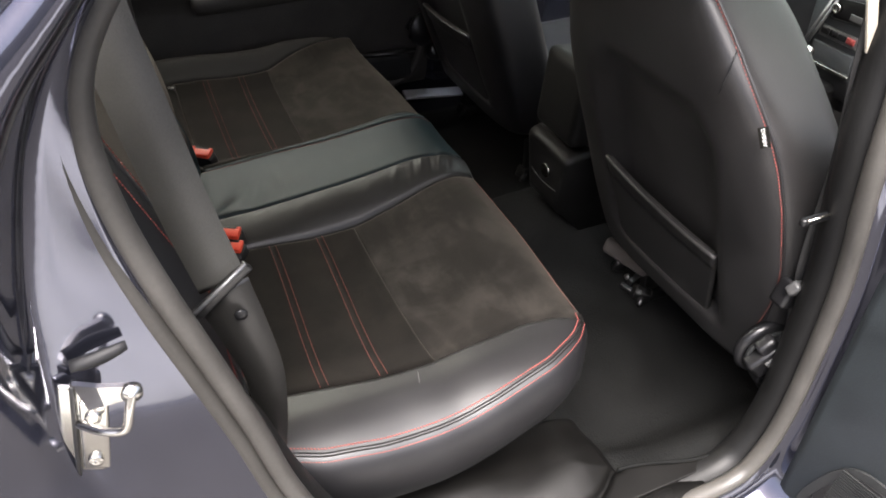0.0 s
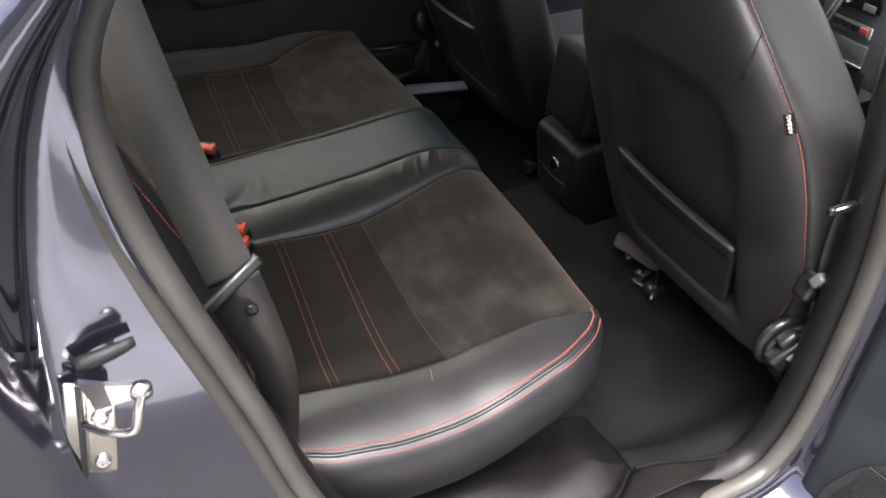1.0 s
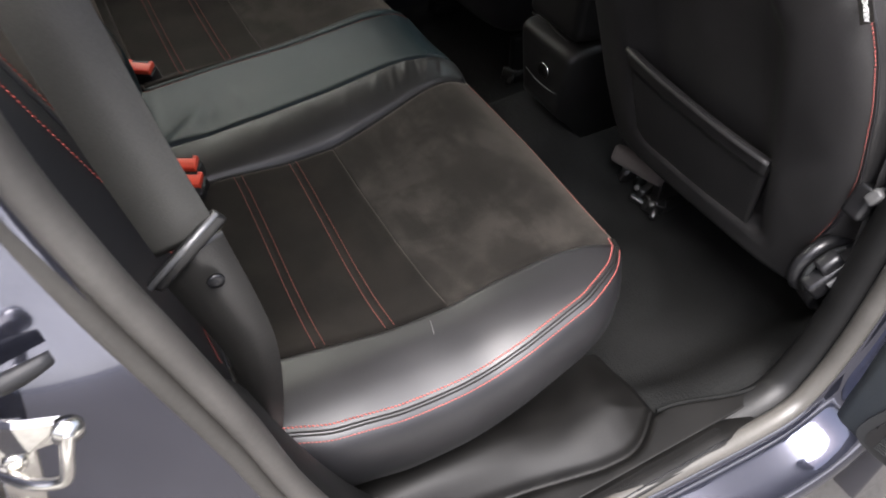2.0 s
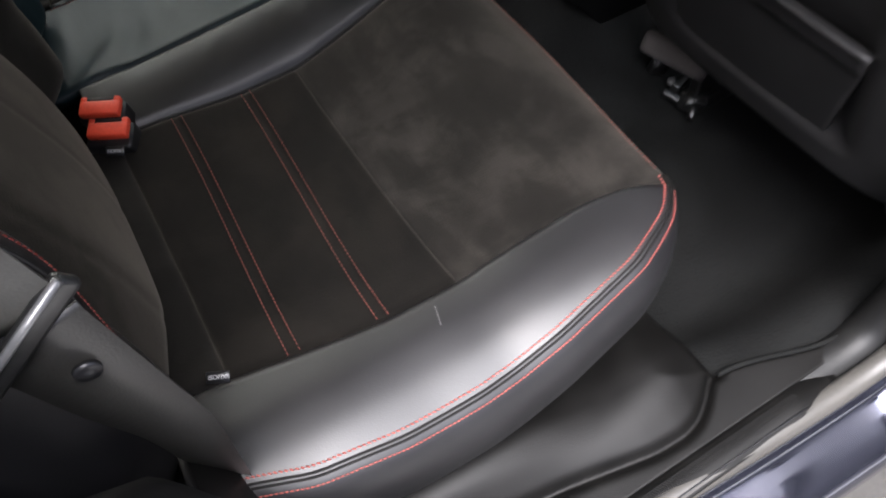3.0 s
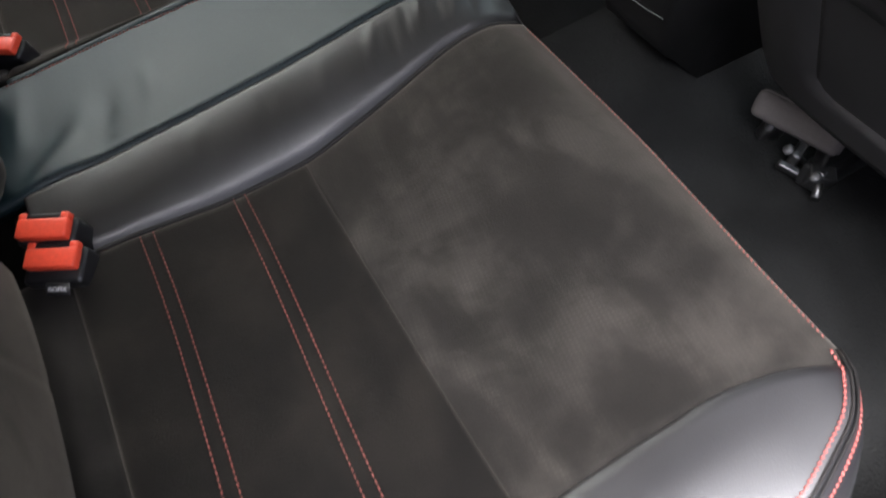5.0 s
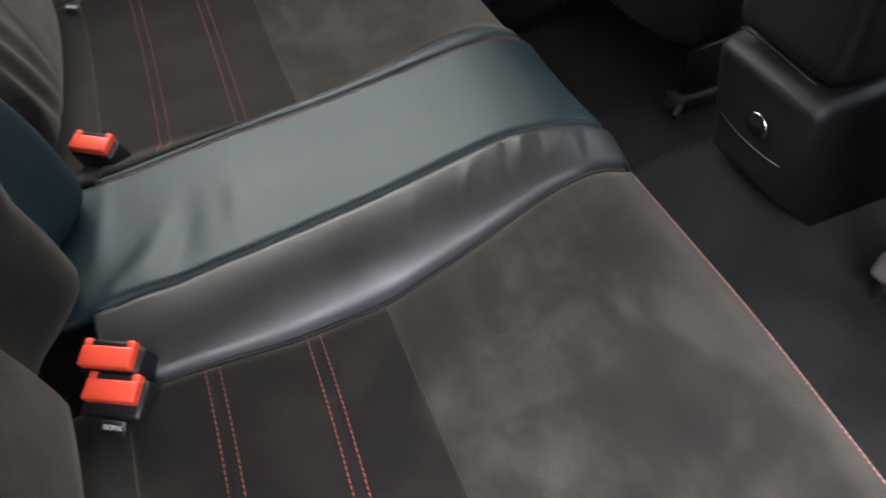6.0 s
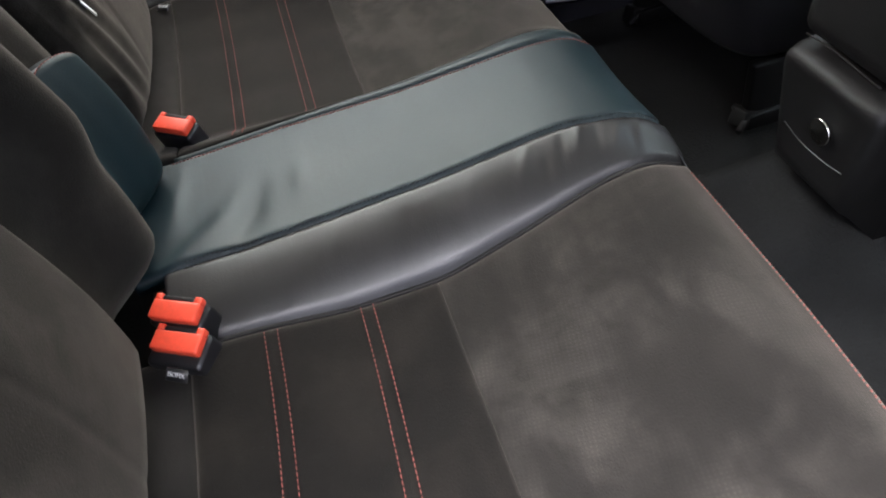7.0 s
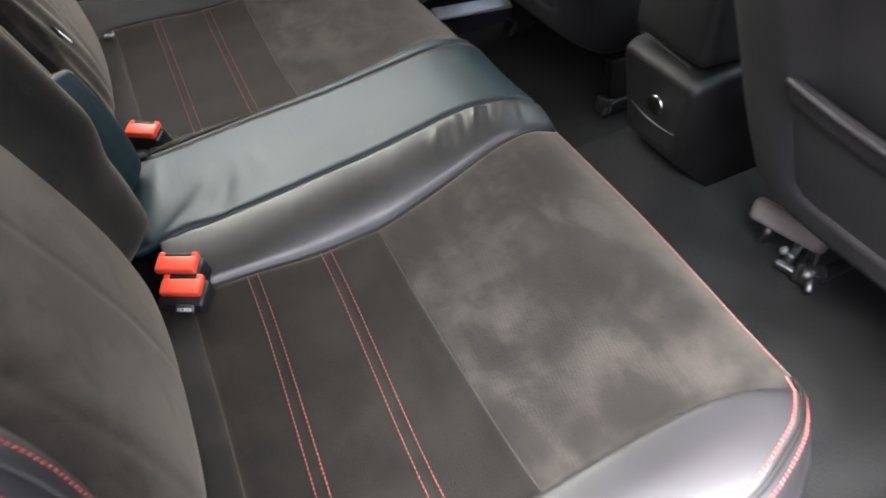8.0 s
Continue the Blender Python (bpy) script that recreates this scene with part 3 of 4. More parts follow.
def skirt_bulge(p):
    """Full at the outer side, tight round the corner and along the front."""
    return .55 + .45 * ease((.50 - p.x) / .06) if p.y < .7 else .35


def skirt_line(o, d):
    line = seam_offset(seam, 1.0, d)
    return [p + (q - p - Vector((0, 0, d))) * (o * skirt_bulge(p) if o > 0 else o) + Vector((0, 0, d)) for p, q in zip(seam, line)]


part("cushion_skirt", loft([skirt_line(o, d) for o, d in skirt_profile], closed=False, caps=False), LEATHER, bench, "black leather cushion side")
near_seam = [p for p in seam if p.y < .632]
part("piping", tube(seam_offset(near_seam, -.0010, .0004), .0012, 8), PIPING, bench)
part("piping", tube(seam_offset(near_seam, .0024, -.0012), .0012, 8), PIPING, bench)
on_top = seam_offset(near_seam, -.0058, 0)
for p in on_top:
    p.z = seat_z(p.x, p.y) + .0007
part("stitching", stitches(on_top, seat_normal, .0034, .0042, .0016, .45), THREAD, bench, "bright red seam stitching", kind="stuff")
part("stitching", stitches([q + (q - p).normalized() * .0006 for p, q in zip(seam, skirt_line(.0072, -.0057)) if p.y < .632], lambda p: (.1, -.7, .7), .0034, .0040, .0011), THREAD, bench, "bright red seam stitching", kind="stuff")
part("stitching", stitches([(edge_x(y) - .002, y, seat_z(edge_x(y) - .002, y) + .0005) for y in lin(.64, 1.03, 60)], lambda p: (.6, 0, .8), .0024, .0045, .0005), THREAD_DULL, bench, kind="stuff")

# ---- rear backrests ----
def back_x(z, y, lo, hi, bulge=.012):
    """How far forward a backrest face stands."""
    t = (y - lo) / (hi - lo)
    puff = bulge * (1 - abs(2 * t - 1) ** 2.5) - .012 * max(0, abs(2 * t - 1) - .9) / .1
    lean = .33 * .035 * math.log1p(math.exp((z - .655) / .035))
    low = -.06 * (1 - ease((z - .515) / .075))
    groove = sum(.0007 * math.exp(-((y - g) / .006) ** 2) for g in (.735, .875, 1.43, 1.57))
    folds = .0035 * math.sin(150 * (y + .35 * (z - .7))) * math.exp(-((y - 1.36) / .05) ** 2) * ease((z - .56) / .08) if y > 1.3 else 0.0
    return .033 - lean + puff + low - groove + folds - .012 * ease((.76 - y) / .10)


backrest = bench


def back_panel(lo, hi, z0, z1, bulge, material, name, parent, label="", nu=110, nv=50):
    return part(name, sheet(lambda y, z: (back_x(z, y, lo, hi, bulge), y, z), lin(lo, hi, nu), lin(z0, z1, nv), .05, (-1, 0, 0)), material, parent, label)


def bolster_at(u, z, y0, s):
    return (back_x(z, .8, .65, .985, .0) + (.018 + .027 * ease((z - .62) / .2)) * math.sin(math.pi * min(1, .15 + u * .95)) ** .9 - .020 + .013 * ease((z - .68) / .14) - .05 * u * u
            - .03 * (1 - ease((z - .55) / .06)), y0 - s * .03 * (1 - ease((z - .57) / .06)) * -1 + s * .115 * u, z)


def middle_x(y, z):
    """The middle backrest: a suede ridge beside a softer leather pad."""
    ridge = .038 * math.exp(-((y - 1.118) / .050) ** 2) + .024 * math.exp(-((y - 1.230) / .040) ** 2)
    ridge += .018 * ease((z - .66) / .07) * math.exp(-((y - 1.118) / .050) ** 2)
    drop = .03 * ease((y - 1.262) / .03)
    return back_x(z, 1.15, 1.0, 1.3, .0) - .022 + ridge - drop


near_back = back_panel(.660, 1.012, .51, 1.12, .012, SUEDE_BACK_LIT, "near_back_panel", backrest, "charcoal suede backrest panel")
near_bol = part("near_back_bolster", sheet(lambda u, z: bolster_at(u, z, .688, -1), lin(0, 1, 24), lin(.51, 1.12, 80), .05, (-1, 0, 0)), LEATHER, backrest, "black leather side bolster")
for u, o in ((.24, .16), (.46, -.03)):
    part("stitching", stitches([bolster_at(u + o * (1 - ease((z - .575) / .07)), z, .688, -1) for z in lin(.63, 1.1, 80)], (1, -.5, .2), .0036, .0046, .0010), THREAD_SHADED, near_bol, "red stitching, coloured darker for shade", kind="stuff")
part("piping", tube([bolster_at(.35 + .07 * (1 - ease((z - .575) / .07)), z, .688, -1) for z in lin(.58, 1.1, 60)], .002, 6), LEATHER, near_bol)
mid_back = part("middle_back_panel", sheet(lambda y, z: (middle_x(y, z), y, z), lin(1.0, 1.29, 40), lin(.54, 1.10, 60), .04, (-1, 0, 0)), SUEDE_SIDE, backrest, "dark suede middle backrest")


def arm_top(y):
    return .735 - .11 * max(0, (y - 1.172) / .106) ** 3.5


part("arm_pad", sheet(lambda y, v: (middle_x(y, .56 + (arm_top(y) - .56) * v) + .008 * ease((y - 1.168) / .03) + .012 * math.sin(math.pi * min(1, max(0, (y - 1.165) / .125))) + .003 * math.sin(math.pi * v), y, .56 + (arm_top(y) - .56) * v), lin(1.160, 1.278, 30), lin(0, 1, 30), .01, (-1, 0, 0)),
     LEATHER_SKY_TINT, mid_back, "black leather arm pad, tinted teal for reflected sky")
part("stitching", stitches([(middle_x(y, arm_top(y)) + .006 + .012 * math.sin(math.pi * min(1, max(0, (y - 1.165) / .125))), y, arm_top(y)) for y in lin(1.165, 1.277, 50)], (1, 0, .3), .0034, .0045, .0012), THREAD_DULL, mid_back, kind="stuff")
far_back = back_panel(1.315, 1.66, .51, 1.10, .012, SUEDE_BACK_LIT, "far_back_panel", backrest, "charcoal suede backrest panel")
part("far_back_bolster", sheet(lambda u, z: bolster_at(u, z, 1.655, 1), lin(0, 1, 16), lin(.51, 1.10, 30), .05, (-1, 0, 0)), LEATHER, backrest, "black leather side bolster")
part("back_shell", span(-.34, -.30, .56, 1.78, .30, 1.12), CARPET, backrest)
tagged(part("parcel_shelf", span(-1.0, -.22, .50, 1.82, 1.02, 1.05), CARPET), "black carpeted parcel shelf behind the backrest", "shelf", kind="structure")

# ---- belt buckles ----
def buckle(name, at, yaw, double, label):
    e = thing(name, (at[0], at[1], at[2] - .07), label, "seat belt buckle", "rear belt buckles")
    for k in range(2 if double else 1):
        m = pose(*at, 14, 0, yaw) @ pose(.010 * k, -.0245 * k, -.004 * k)
        part("body", block((.050, .0235 + .008 * k, .075), m @ pose(0, -.004 * k, -.040), .004), GLOSS_PLASTIC, e, "black plastic body")
        bm = block((.043, .017, .010), m @ pose(0, -.001, .001), .002)
        for o in (-.018, .018):
            block((.007, .007, .009), m @ pose(o, .0095, .0012), .002, bm=bm)
        part("button", bm, RED_PLASTIC, e, "red release button")
        part("slot", block((.029, .004, .012), m @ pose(0, .0095, -.001), .001), GLOSS_PLASTIC, e)
    return e


buckle("belt_buckle", (.064, 1.026, .582), -30, True, "pair of black seat belt buckles with red buttons")
buckle("belt_buckle", (.066, 1.305, .582), -38, False, "single black seat belt buckle with a red button")


def lettering(name, text, size, m, material, parent):
    """Printed letters as a thin mesh."""
    c = bpy.data.curves.new(name, "FONT")
    c.body, c.size, c.align_x, c.align_y, c.extrude = text, size, "CENTER", "CENTER", .0002
    tmp = new(name, c)
    bpy.context.view_layer.update()
    bm = bmesh.new()
    me = bpy.data.meshes.new_from_object(tmp.evaluated_get(bpy.context.evaluated_depsgraph_get()))
    bm.from_mesh(me)
    bpy.data.objects.remove(tmp)
    bpy.data.meshes.remove(me)
    bpy.data.curves.remove(c)
    bm.transform(m)
    return part(name, bm, material, parent, smooth=False)


def anchor_tag(at, m, label):
    e = thing("anchor_tag", at, label, "tag", "child seat anchor tags")
    part("cloth", block((.020, .0012, .010), m, .0004, 1), GLOSS_PLASTIC, e)
    lettering("lettering", "ISOFIX", .0053, m @ pose(0, -.0012, 0, 90, 0, 0), WHITE_PRINT, e)
    return e


anchor_tag((.057, .984, .55), pose(.0575, .9715, .5690, -48, 0, -32), "black cloth child seat anchor tag with white letters")
anchor_tag((.050, .669, .555), pose(.056, .664, .5745, -60, 0, -28), "black cloth child seat anchor tag with white letters")
anchor_tag((.050, 1.631, .555), pose(.053, 1.632, .5735, -60, 0, -38), "black cloth child seat anchor tag with white letters")


tab = thing("fabric_tab", (.03, 1.375, .69), "small pale fabric tab on the far backrest edge", "tag")
tab_m = pose(back_x(.70, 1.375, 1.315, 1.66) + .004, 1.375, .70, 0, 65, 12)
part("tab", block((.022, .007, .0014), tab_m, .0004, 1), WHITE_PRINT, tab)
part("tab_loop", block((.010, .009, .002), tab_m @ pose(-.014, 0, 0), .0006, 1), GLOSS_PLASTIC, tab)


# ---- front seats ----
def front_seat(yc0, s, label, cover):
    """A front seat; s = -1 has its outer side towards smaller y."""
    e = thing("bucket_seat", (1.0, yc0, .25), label, "car seat", "front seats")
    rear = smooth_curve([(.38, .785), (.46, .760), (.55, .730), (.65, .700), (.75, .668), (.85, .638), (.95, .612), (1.06, .600)], .02)
    outer = smooth_curve([(.38, .17), (.44, .190), (.50, .208), (.60, .222), (.72, .226), (.80, .222), (.86, .210), (.90, .192), (.94, .163), (.98, .130), (1.02, .092), (1.06, .05), (1.10, .03), (1.16, .02)], .010)
    inner = smooth_curve([(.38, .245), (.46, .278), (.55, .288), (.65, .290), (.75, .292), (.85, .288), (.93, .270), (1.0, .22), (1.07, .13), (1.16, .05)], .015)
    deep = smooth_curve([(.38, .07), (.46, .078), (.55, .085), (.75, .084), (.88, .088), (.98, .088), (1.07, .055)], .02)

    def at(a, z):
        c, q = math.cos(a), math.sin(a)
        cx = abs(c) ** .46 * (1 if c > 0 else -1)
        cy = abs(q) ** .50 * (1 if q > 0 else -1)
        x = rear(z) + deep(z) * (1 - cx)
        high = z + .33 * (x - rear(z))
        wide = outer(high) if cy > 0 else inner(high)
        off = cy * wide
        if c > 0:
            rim = min(ease((.118 - off) / .034), ease((off + .178) / .034))
            top = .90 - .05 * ease((abs(off + .03) - .09) / .05)
            x += .026 * rim * ease((z - .47) / .03) * ease((top - z) / .05)
        return Vector((x, yc0 + s * off, z))
    back = part("backrest", loft([[at(2 * math.pi * k / 72, z) for k in range(72)] for z in lin(.43, 1.07, 90)]), cover, e, "black leather backrest")

    def pocket(u, v):
        off = .108 - .280 * u - .036 * (1 - v) * (1 - u)
        z = .474 + (.640 + .020 * u - .474) * v
        return rear(z) + .010 - .012 * math.sin(math.pi * min(1, .04 + u * .92)) ** .5 * (.35 + .65 * v), yc0 + s * off, z
    pk = part("pocket", sheet(pocket, lin(0, 1, 40), lin(0, 1, 24), .008, (1, 0, 0)), cover, back, "black map pocket")
    part("pocket_hem", tube([Vector(pocket(u, 1.0)) - Vector((.001, 0, .003)) for u in lin(0, 1, 30)], .0045, 8), cover, pk)
    part("pocket_band", sheet(lambda u, v: Vector(pocket(u, .80 + .18 * v)) - Vector((.003, 0, 0)), lin(0, 1, 30), lin(0, 1, 4), .004, (1, 0, 0)), cover, pk)
    corner = .93
    seam_a = lambda z: 1.10 - .34 * ease((.70 - z) / .20)
    # one red thread: its lower run is coloured duller as shade
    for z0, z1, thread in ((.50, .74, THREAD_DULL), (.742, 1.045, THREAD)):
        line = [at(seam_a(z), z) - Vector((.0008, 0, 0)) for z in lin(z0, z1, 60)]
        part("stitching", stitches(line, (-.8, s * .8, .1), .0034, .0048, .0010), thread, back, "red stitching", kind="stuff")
    part("piping", tube([at(seam_a(z) + .045, z) - Vector((.0004, 0, 0)) for z in lin(.50, 1.045, 110)], .0018, 6), LEATHER, back)
    def rear_at(share, z):
        return at(math.asin(share ** 2), z) - Vector((.0012, 0, 0))
    part("seam", tube([rear_at(.945 - .26 * t, .978 - .050 * t) for t in lin(0, 1, 10)], .0011, 6), GLOSS_PLASTIC, back)
    facing = Vector((-.645, s * .52, .43)).normalized()
    up = Vector((-.40, 0, .8))
    up = (up - facing * up.dot(facing)).normalized()
    m = Matrix.Translation(Vector((.639, yc0 + s * .184, .899))) @ Matrix((up, facing.cross(up), facing)).transposed().to_4x4()
    tag = part("tag", block((.024, .012, .0012), m, .0004, 1), SUEDE_SIDE, back, "small black side tag")
    lettering("lettering", "AIRBAG", .006, m @ pose(0, 0, .0011), WHITE_PRINT, tag)
    part("seat_cushion", span(.86, 1.28, yc0 - .21, yc0 + .21, .36, .50, .05), LEATHER, e, "black leather seat cushion")
    head = part("headrest", span(.57, .68, yc0 - .12, yc0 + .12, 1.12, 1.29, .04), LEATHER, e)
    for o in (-.05, .05):
        part("headrest_post", tube([(.63, yc0 + o, 1.0), (.625, yc0 + o, 1.14)], .006), CHROME, head)
    # rails are alike; the far seat's get a blacker colour in place of shade
    for o in (-.19, .19):
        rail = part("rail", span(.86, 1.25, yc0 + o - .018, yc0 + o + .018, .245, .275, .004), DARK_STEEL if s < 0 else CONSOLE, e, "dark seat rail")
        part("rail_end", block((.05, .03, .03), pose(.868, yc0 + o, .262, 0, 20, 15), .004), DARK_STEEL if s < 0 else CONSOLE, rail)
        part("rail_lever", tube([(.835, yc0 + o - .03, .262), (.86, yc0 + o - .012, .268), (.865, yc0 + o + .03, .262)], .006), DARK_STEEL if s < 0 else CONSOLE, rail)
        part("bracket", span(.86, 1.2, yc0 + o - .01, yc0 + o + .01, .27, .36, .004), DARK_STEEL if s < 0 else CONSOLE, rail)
    m = pose(.748, yc0 + s * .205, .530, 90 * -s, 0, 0) @ pose(0, 0, 0, 0, -12, 0)
    hinge = part("recliner_cover", lathe([(.0, -.006), (.046, -.006), (.050, .002), (.048, .008), (.042, .011), (.036, .009), (.0, .009)], m), GLOSS_PLASTIC, e, "round black recliner cover")
    part("cover_ring", lathe([(.034, .010), (.038, .020), (.042, .014)], m), PLASTIC, hinge)
    bm = block((.082, .036, .024), m @ pose(-.004, .010, .026, 0, 0, 40), .006)
    block((.030, .070, .020), m @ pose(-.004, .010, .024, 0, 0, 40), .006, bm=bm)
    knob = part("recliner_knob", bm, GLOSS_PLASTIC, hinge, "black turning knob")
    part("knob_face", block((.040, .026, .006), m @ pose(-.001, .008, .0385, 0, 0, 40), .002), KNOB_FACE, knob, "grey knob face")
    part("lower_hinge", lathe([(.0, -.02), (.026, -.02), (.028, .008), (.02, .012), (.0, .012)], m @ pose(.03, .07 * s, .0)), GLOSS_PLASTIC, hinge)
    lever = part("tilt_lever", block((.026, .026, .042), pose(.722, yc0 + s * .226, .664, 0, 20, 0), .006), GLOSS_PLASTIC, e, "black tilt lever")
    part("lever_tip", block((.022, .014, .020), pose(.716, yc0 + s * .240, .684, 20, 20, 0), .004), KNOB_FACE, lever, "grey lever tip")
    if s < 0:
        flap = part("under_flap", block((.022, .115, .036), pose(.824, yc0 - s * .212, .360, 0, 24, -14 * s), .012, 3), GREY_FLAP, e, "grey felt flap under the seat")
        for dx, dy, z, lx, ly, lz, yaw in ((.856, .265, .285, .030, .016, .030, 20), (.868, .225, .268, .05, .014, .02, -25), (.858, .180, .270, .034, .022, .024, 35), (.846, .205, .262, .05, .010, .012, 60)):
            part("seat_mechanism", block((lx, ly, lz), pose(dx, yc0 - s * dy, z, 10, 15, yaw * s), .003), DARK_STEEL, e)
        for dx, dy, z in ((.848, .262, .296), (.845, .176, .281), (.852, .228, .280)):
            part("bolt", lathe([(.0, .0), (.007, .0), (.006, .006), (.0, .007)], pose(dx, yc0 - s * dy, z, 0, -50, 0), 12), KNOB_FACE, e)
    return e


# one leather on both seats: near cover coloured as lit, far as shaded
near_seat = front_seat(.700, -1, "black leather front seat with a rear pocket and red stitching", LEATHER_LIT)
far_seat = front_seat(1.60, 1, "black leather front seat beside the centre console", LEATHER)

# ---- centre console ----
console = thing("centre_console", (1.1, CENTRE, .25), "black plastic centre console with a rear power socket", "console")
def console_ring(x, w, z0, z1, r=.02):
    """A rounded upright section of the console."""
    cy, w = 1.123, w - .012
    arc = [(r - r * math.cos(a), r - r * math.sin(a)) for a in lin(0, math.pi / 2, 6)]
    left = [(x, cy - w + p, z1 - q) for p, q in arc]
    right = [(x, cy + w - p, z1 - q) for p, q in reversed(arc)]
    return [(x, cy - w + .018, z0)] + left + right + [(x, cy + w - .018, z0)]


part("body", loft([console_ring(.7385, .070, .425, .515, .006), console_ring(.7372, .078, .415, .523, .008), console_ring(.7385, .086, .405, .531, .012), console_ring(.743, .090, .395, .537, .014), console_ring(.755, .093, .385, .541, .014),
                   console_ring(.80, .097, .335, .546, .014), console_ring(1.5, .11, .28, .57, .014)]), CONSOLE, console, "black plastic console body")
part("armrest", block((.34, .152, .17), pose(.925, 1.123, .620, 0, 7, 0), .022, 4), CONSOLE, console, "black leather armrest")
part("armrest_seam", tube([(.7455, y, .560 + .002 * math.sin(40 * y)) for y in lin(1.065, 1.180, 16)], .0012, 6), PIPING, console)
m = pose(.7365, 1.113, .477, 0, -90, 0)
ringp = part("power_socket", lathe([(.0125, .0), (.0155, .0), (.0160, .003), (.0142, .004), (.0125, .003)], m), CHROME, console, "chrome ringed 12 volt socket")
part("socket_cap", lathe([(.0, .0), (.0122, .0), (.0122, .002), (.0, .002)], m), GLOSS_PLASTIC, ringp)
part("trim_line", tube(spline([(.7365, 1.172, .452), (.7362, 1.14, .445), (.7362, 1.10, .445), (.7365, 1.07, .449)], 5), .0009, 6), DARK_STEEL, console)

# ---- dashboard ----
dash = thing("dashboard", (1.5, CENTRE, .25), "black dashboard with chrome trimmed centre controls", "dashboard")
part("body", span(1.50, 1.95, .36, 1.90, .60, .95, .05), PLASTIC, dash)
part("centre_panel", loft([[(1.46, CENTRE - .14, .50), (1.46, CENTRE + .14, .50), (1.56, CENTRE + .14, .50), (1.56, CENTRE - .14, .50)], [(1.52, CENTRE - .14, .92), (1.52, CENTRE + .14, .92), (1.58, CENTRE + .14, .92), (1.58, CENTRE - .14, .92)]]), GLOSS_PLASTIC, dash, smooth=False)

# ---- open rear door ----
door = thing("rear_door", (.76, .30, .33), "open rear door with black inner trim panel", "car door")
hinge_m = pose(.733, .374, 0, 0, 0, -80)
SPEAKER_RIM, SPEAKER_MESH = ([(p.x, p.y) for p in spline([(x, z, 0) for x, z in line], 6, True)] for line in (
    ((.037, .362), (.12, .352), (.198, .365), (.19, .44), (.15, .498), (.085, .503), (.05, .45)), ((.049, .368), (.12, .360), (.188, .372), (.18, .435), (.145, .486), (.09, .491), (.062, .445))))
panel_part = part("inner_panel", block((1.0, .04, .62), hinge_m @ pose(.50, -.0, .66), .015), DOOR_TRIM, door, "black grained inner trim")
part("speaker_surround", loft([[hinge_m @ Vector((x, y, z)) for x, z in SPEAKER_RIM] for y in (-.018, -.024)]), PLASTIC, panel_part, "raised speaker surround", smooth=False)
grille = part("speaker_grille", loft([[hinge_m @ Vector((x, y, z)) for x, z in SPEAKER_MESH] for y in (-.022, -.0255)]), GLOSS_PLASTIC, panel_part, "black speaker grille", smooth=False)
for k in range(26):
    z = .368 + .0048 * k
    part("grille_bar", block((.115 - .0006 * k, .0018, .0018), hinge_m @ pose(.118, -.0262, z), 0), PLASTIC, grille, smooth=False)
part("armrest", block((.5, .05, .06), hinge_m @ pose(.50, -.035, .72), .02), PLASTIC, panel_part)
part("outer_skin", block((1.02, .03, .66), hinge_m @ pose(.53, .05, .66), .012), PAINT, door, "dark blue outer skin")

# ---- rear belt ----
rear_belt = thing("rear_seat_belt", (.03, .57, .58), "dark grey rear seat belt with metal tongue", "seat belt")
def ribbon(centres, widths, thick=.0014):
    rings = []
    for c, w in zip(centres, widths):
        c, w = Vector(c), Vector(w)
        rings.append((c - w, c + w))
    return loft([[a, b, b + Vector((0, thick, 0)), a + Vector((0, thick, 0))] for a, b in rings])
w = Vector((.0225, -.006, .009))
upper = spline([(-.028, .60, 1.32), (-.015, .585, 1.15), (-.004, .570, 1.055), (.010, .562, .95), (.024, .556, .866)], 8)
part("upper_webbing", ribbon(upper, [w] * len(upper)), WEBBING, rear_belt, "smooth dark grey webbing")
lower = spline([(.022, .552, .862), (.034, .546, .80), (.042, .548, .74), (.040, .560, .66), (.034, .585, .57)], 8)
# same belt as above, with its shade in the base colour
part("lower_webbing", ribbon(lower, [Vector((.026, -.004, .012)).lerp(Vector((.014, -.012, .002)), k / (len(lower) - 1)) for k in range(len(lower))]), WEBBING_SHADED, rear_belt, "smooth dark grey webbing")
tm = pose(.022, .549, .866, 0, -33, 8)
tongue = part("tongue", block((.070, .007, .013), tm, .003), DARK_STEEL, rear_belt, "dark coated belt tongue")
part("tongue_edge", tube([tm @ Vector((-.035, -.004, .006)), tm @ Vector((.035, -.004, .006))], .0022, 8), GREY_TRIM, tongue)
part("stop_button", lathe([(.0, .0), (.0065, .0), (.0062, .0025), (.003, .0022), (.0, .003)], pose(.033, .5435, .835, 90, 0, 0)), GLOSS_PLASTIC, rear_belt, "round stop button")

# ---- front belt ----
front_belt = thing("front_seat_belt", (.82, .52, .30), "black front seat belt beside the middle post", "seat belt")
fw = spline([(.66, .47, 1.28), (.702, .468, 1.014), (.728, .467, .872), (.736, .466, .732), (.750, .460, .629), (.775, .458, .479), (.83, .48, .28)], 8)
part("webbing", ribbon(fw, [(.022, -.004, .003)] * len(fw)), BELT_BLACK, front_belt)
part("guide", block((.056, .008, .010), pose(.672, .437, .828, 0, 2, 0), .003), GLOSS_PLASTIC, front_belt)
part("guide_edge", tube([(.648, .4325, .8335), (.697, .4325, .832)], .0015, 6), CHROME, front_belt)
post = thing("post_trim", (.73, .47, .99), "cream plastic trim on the middle post", "pillar trim")
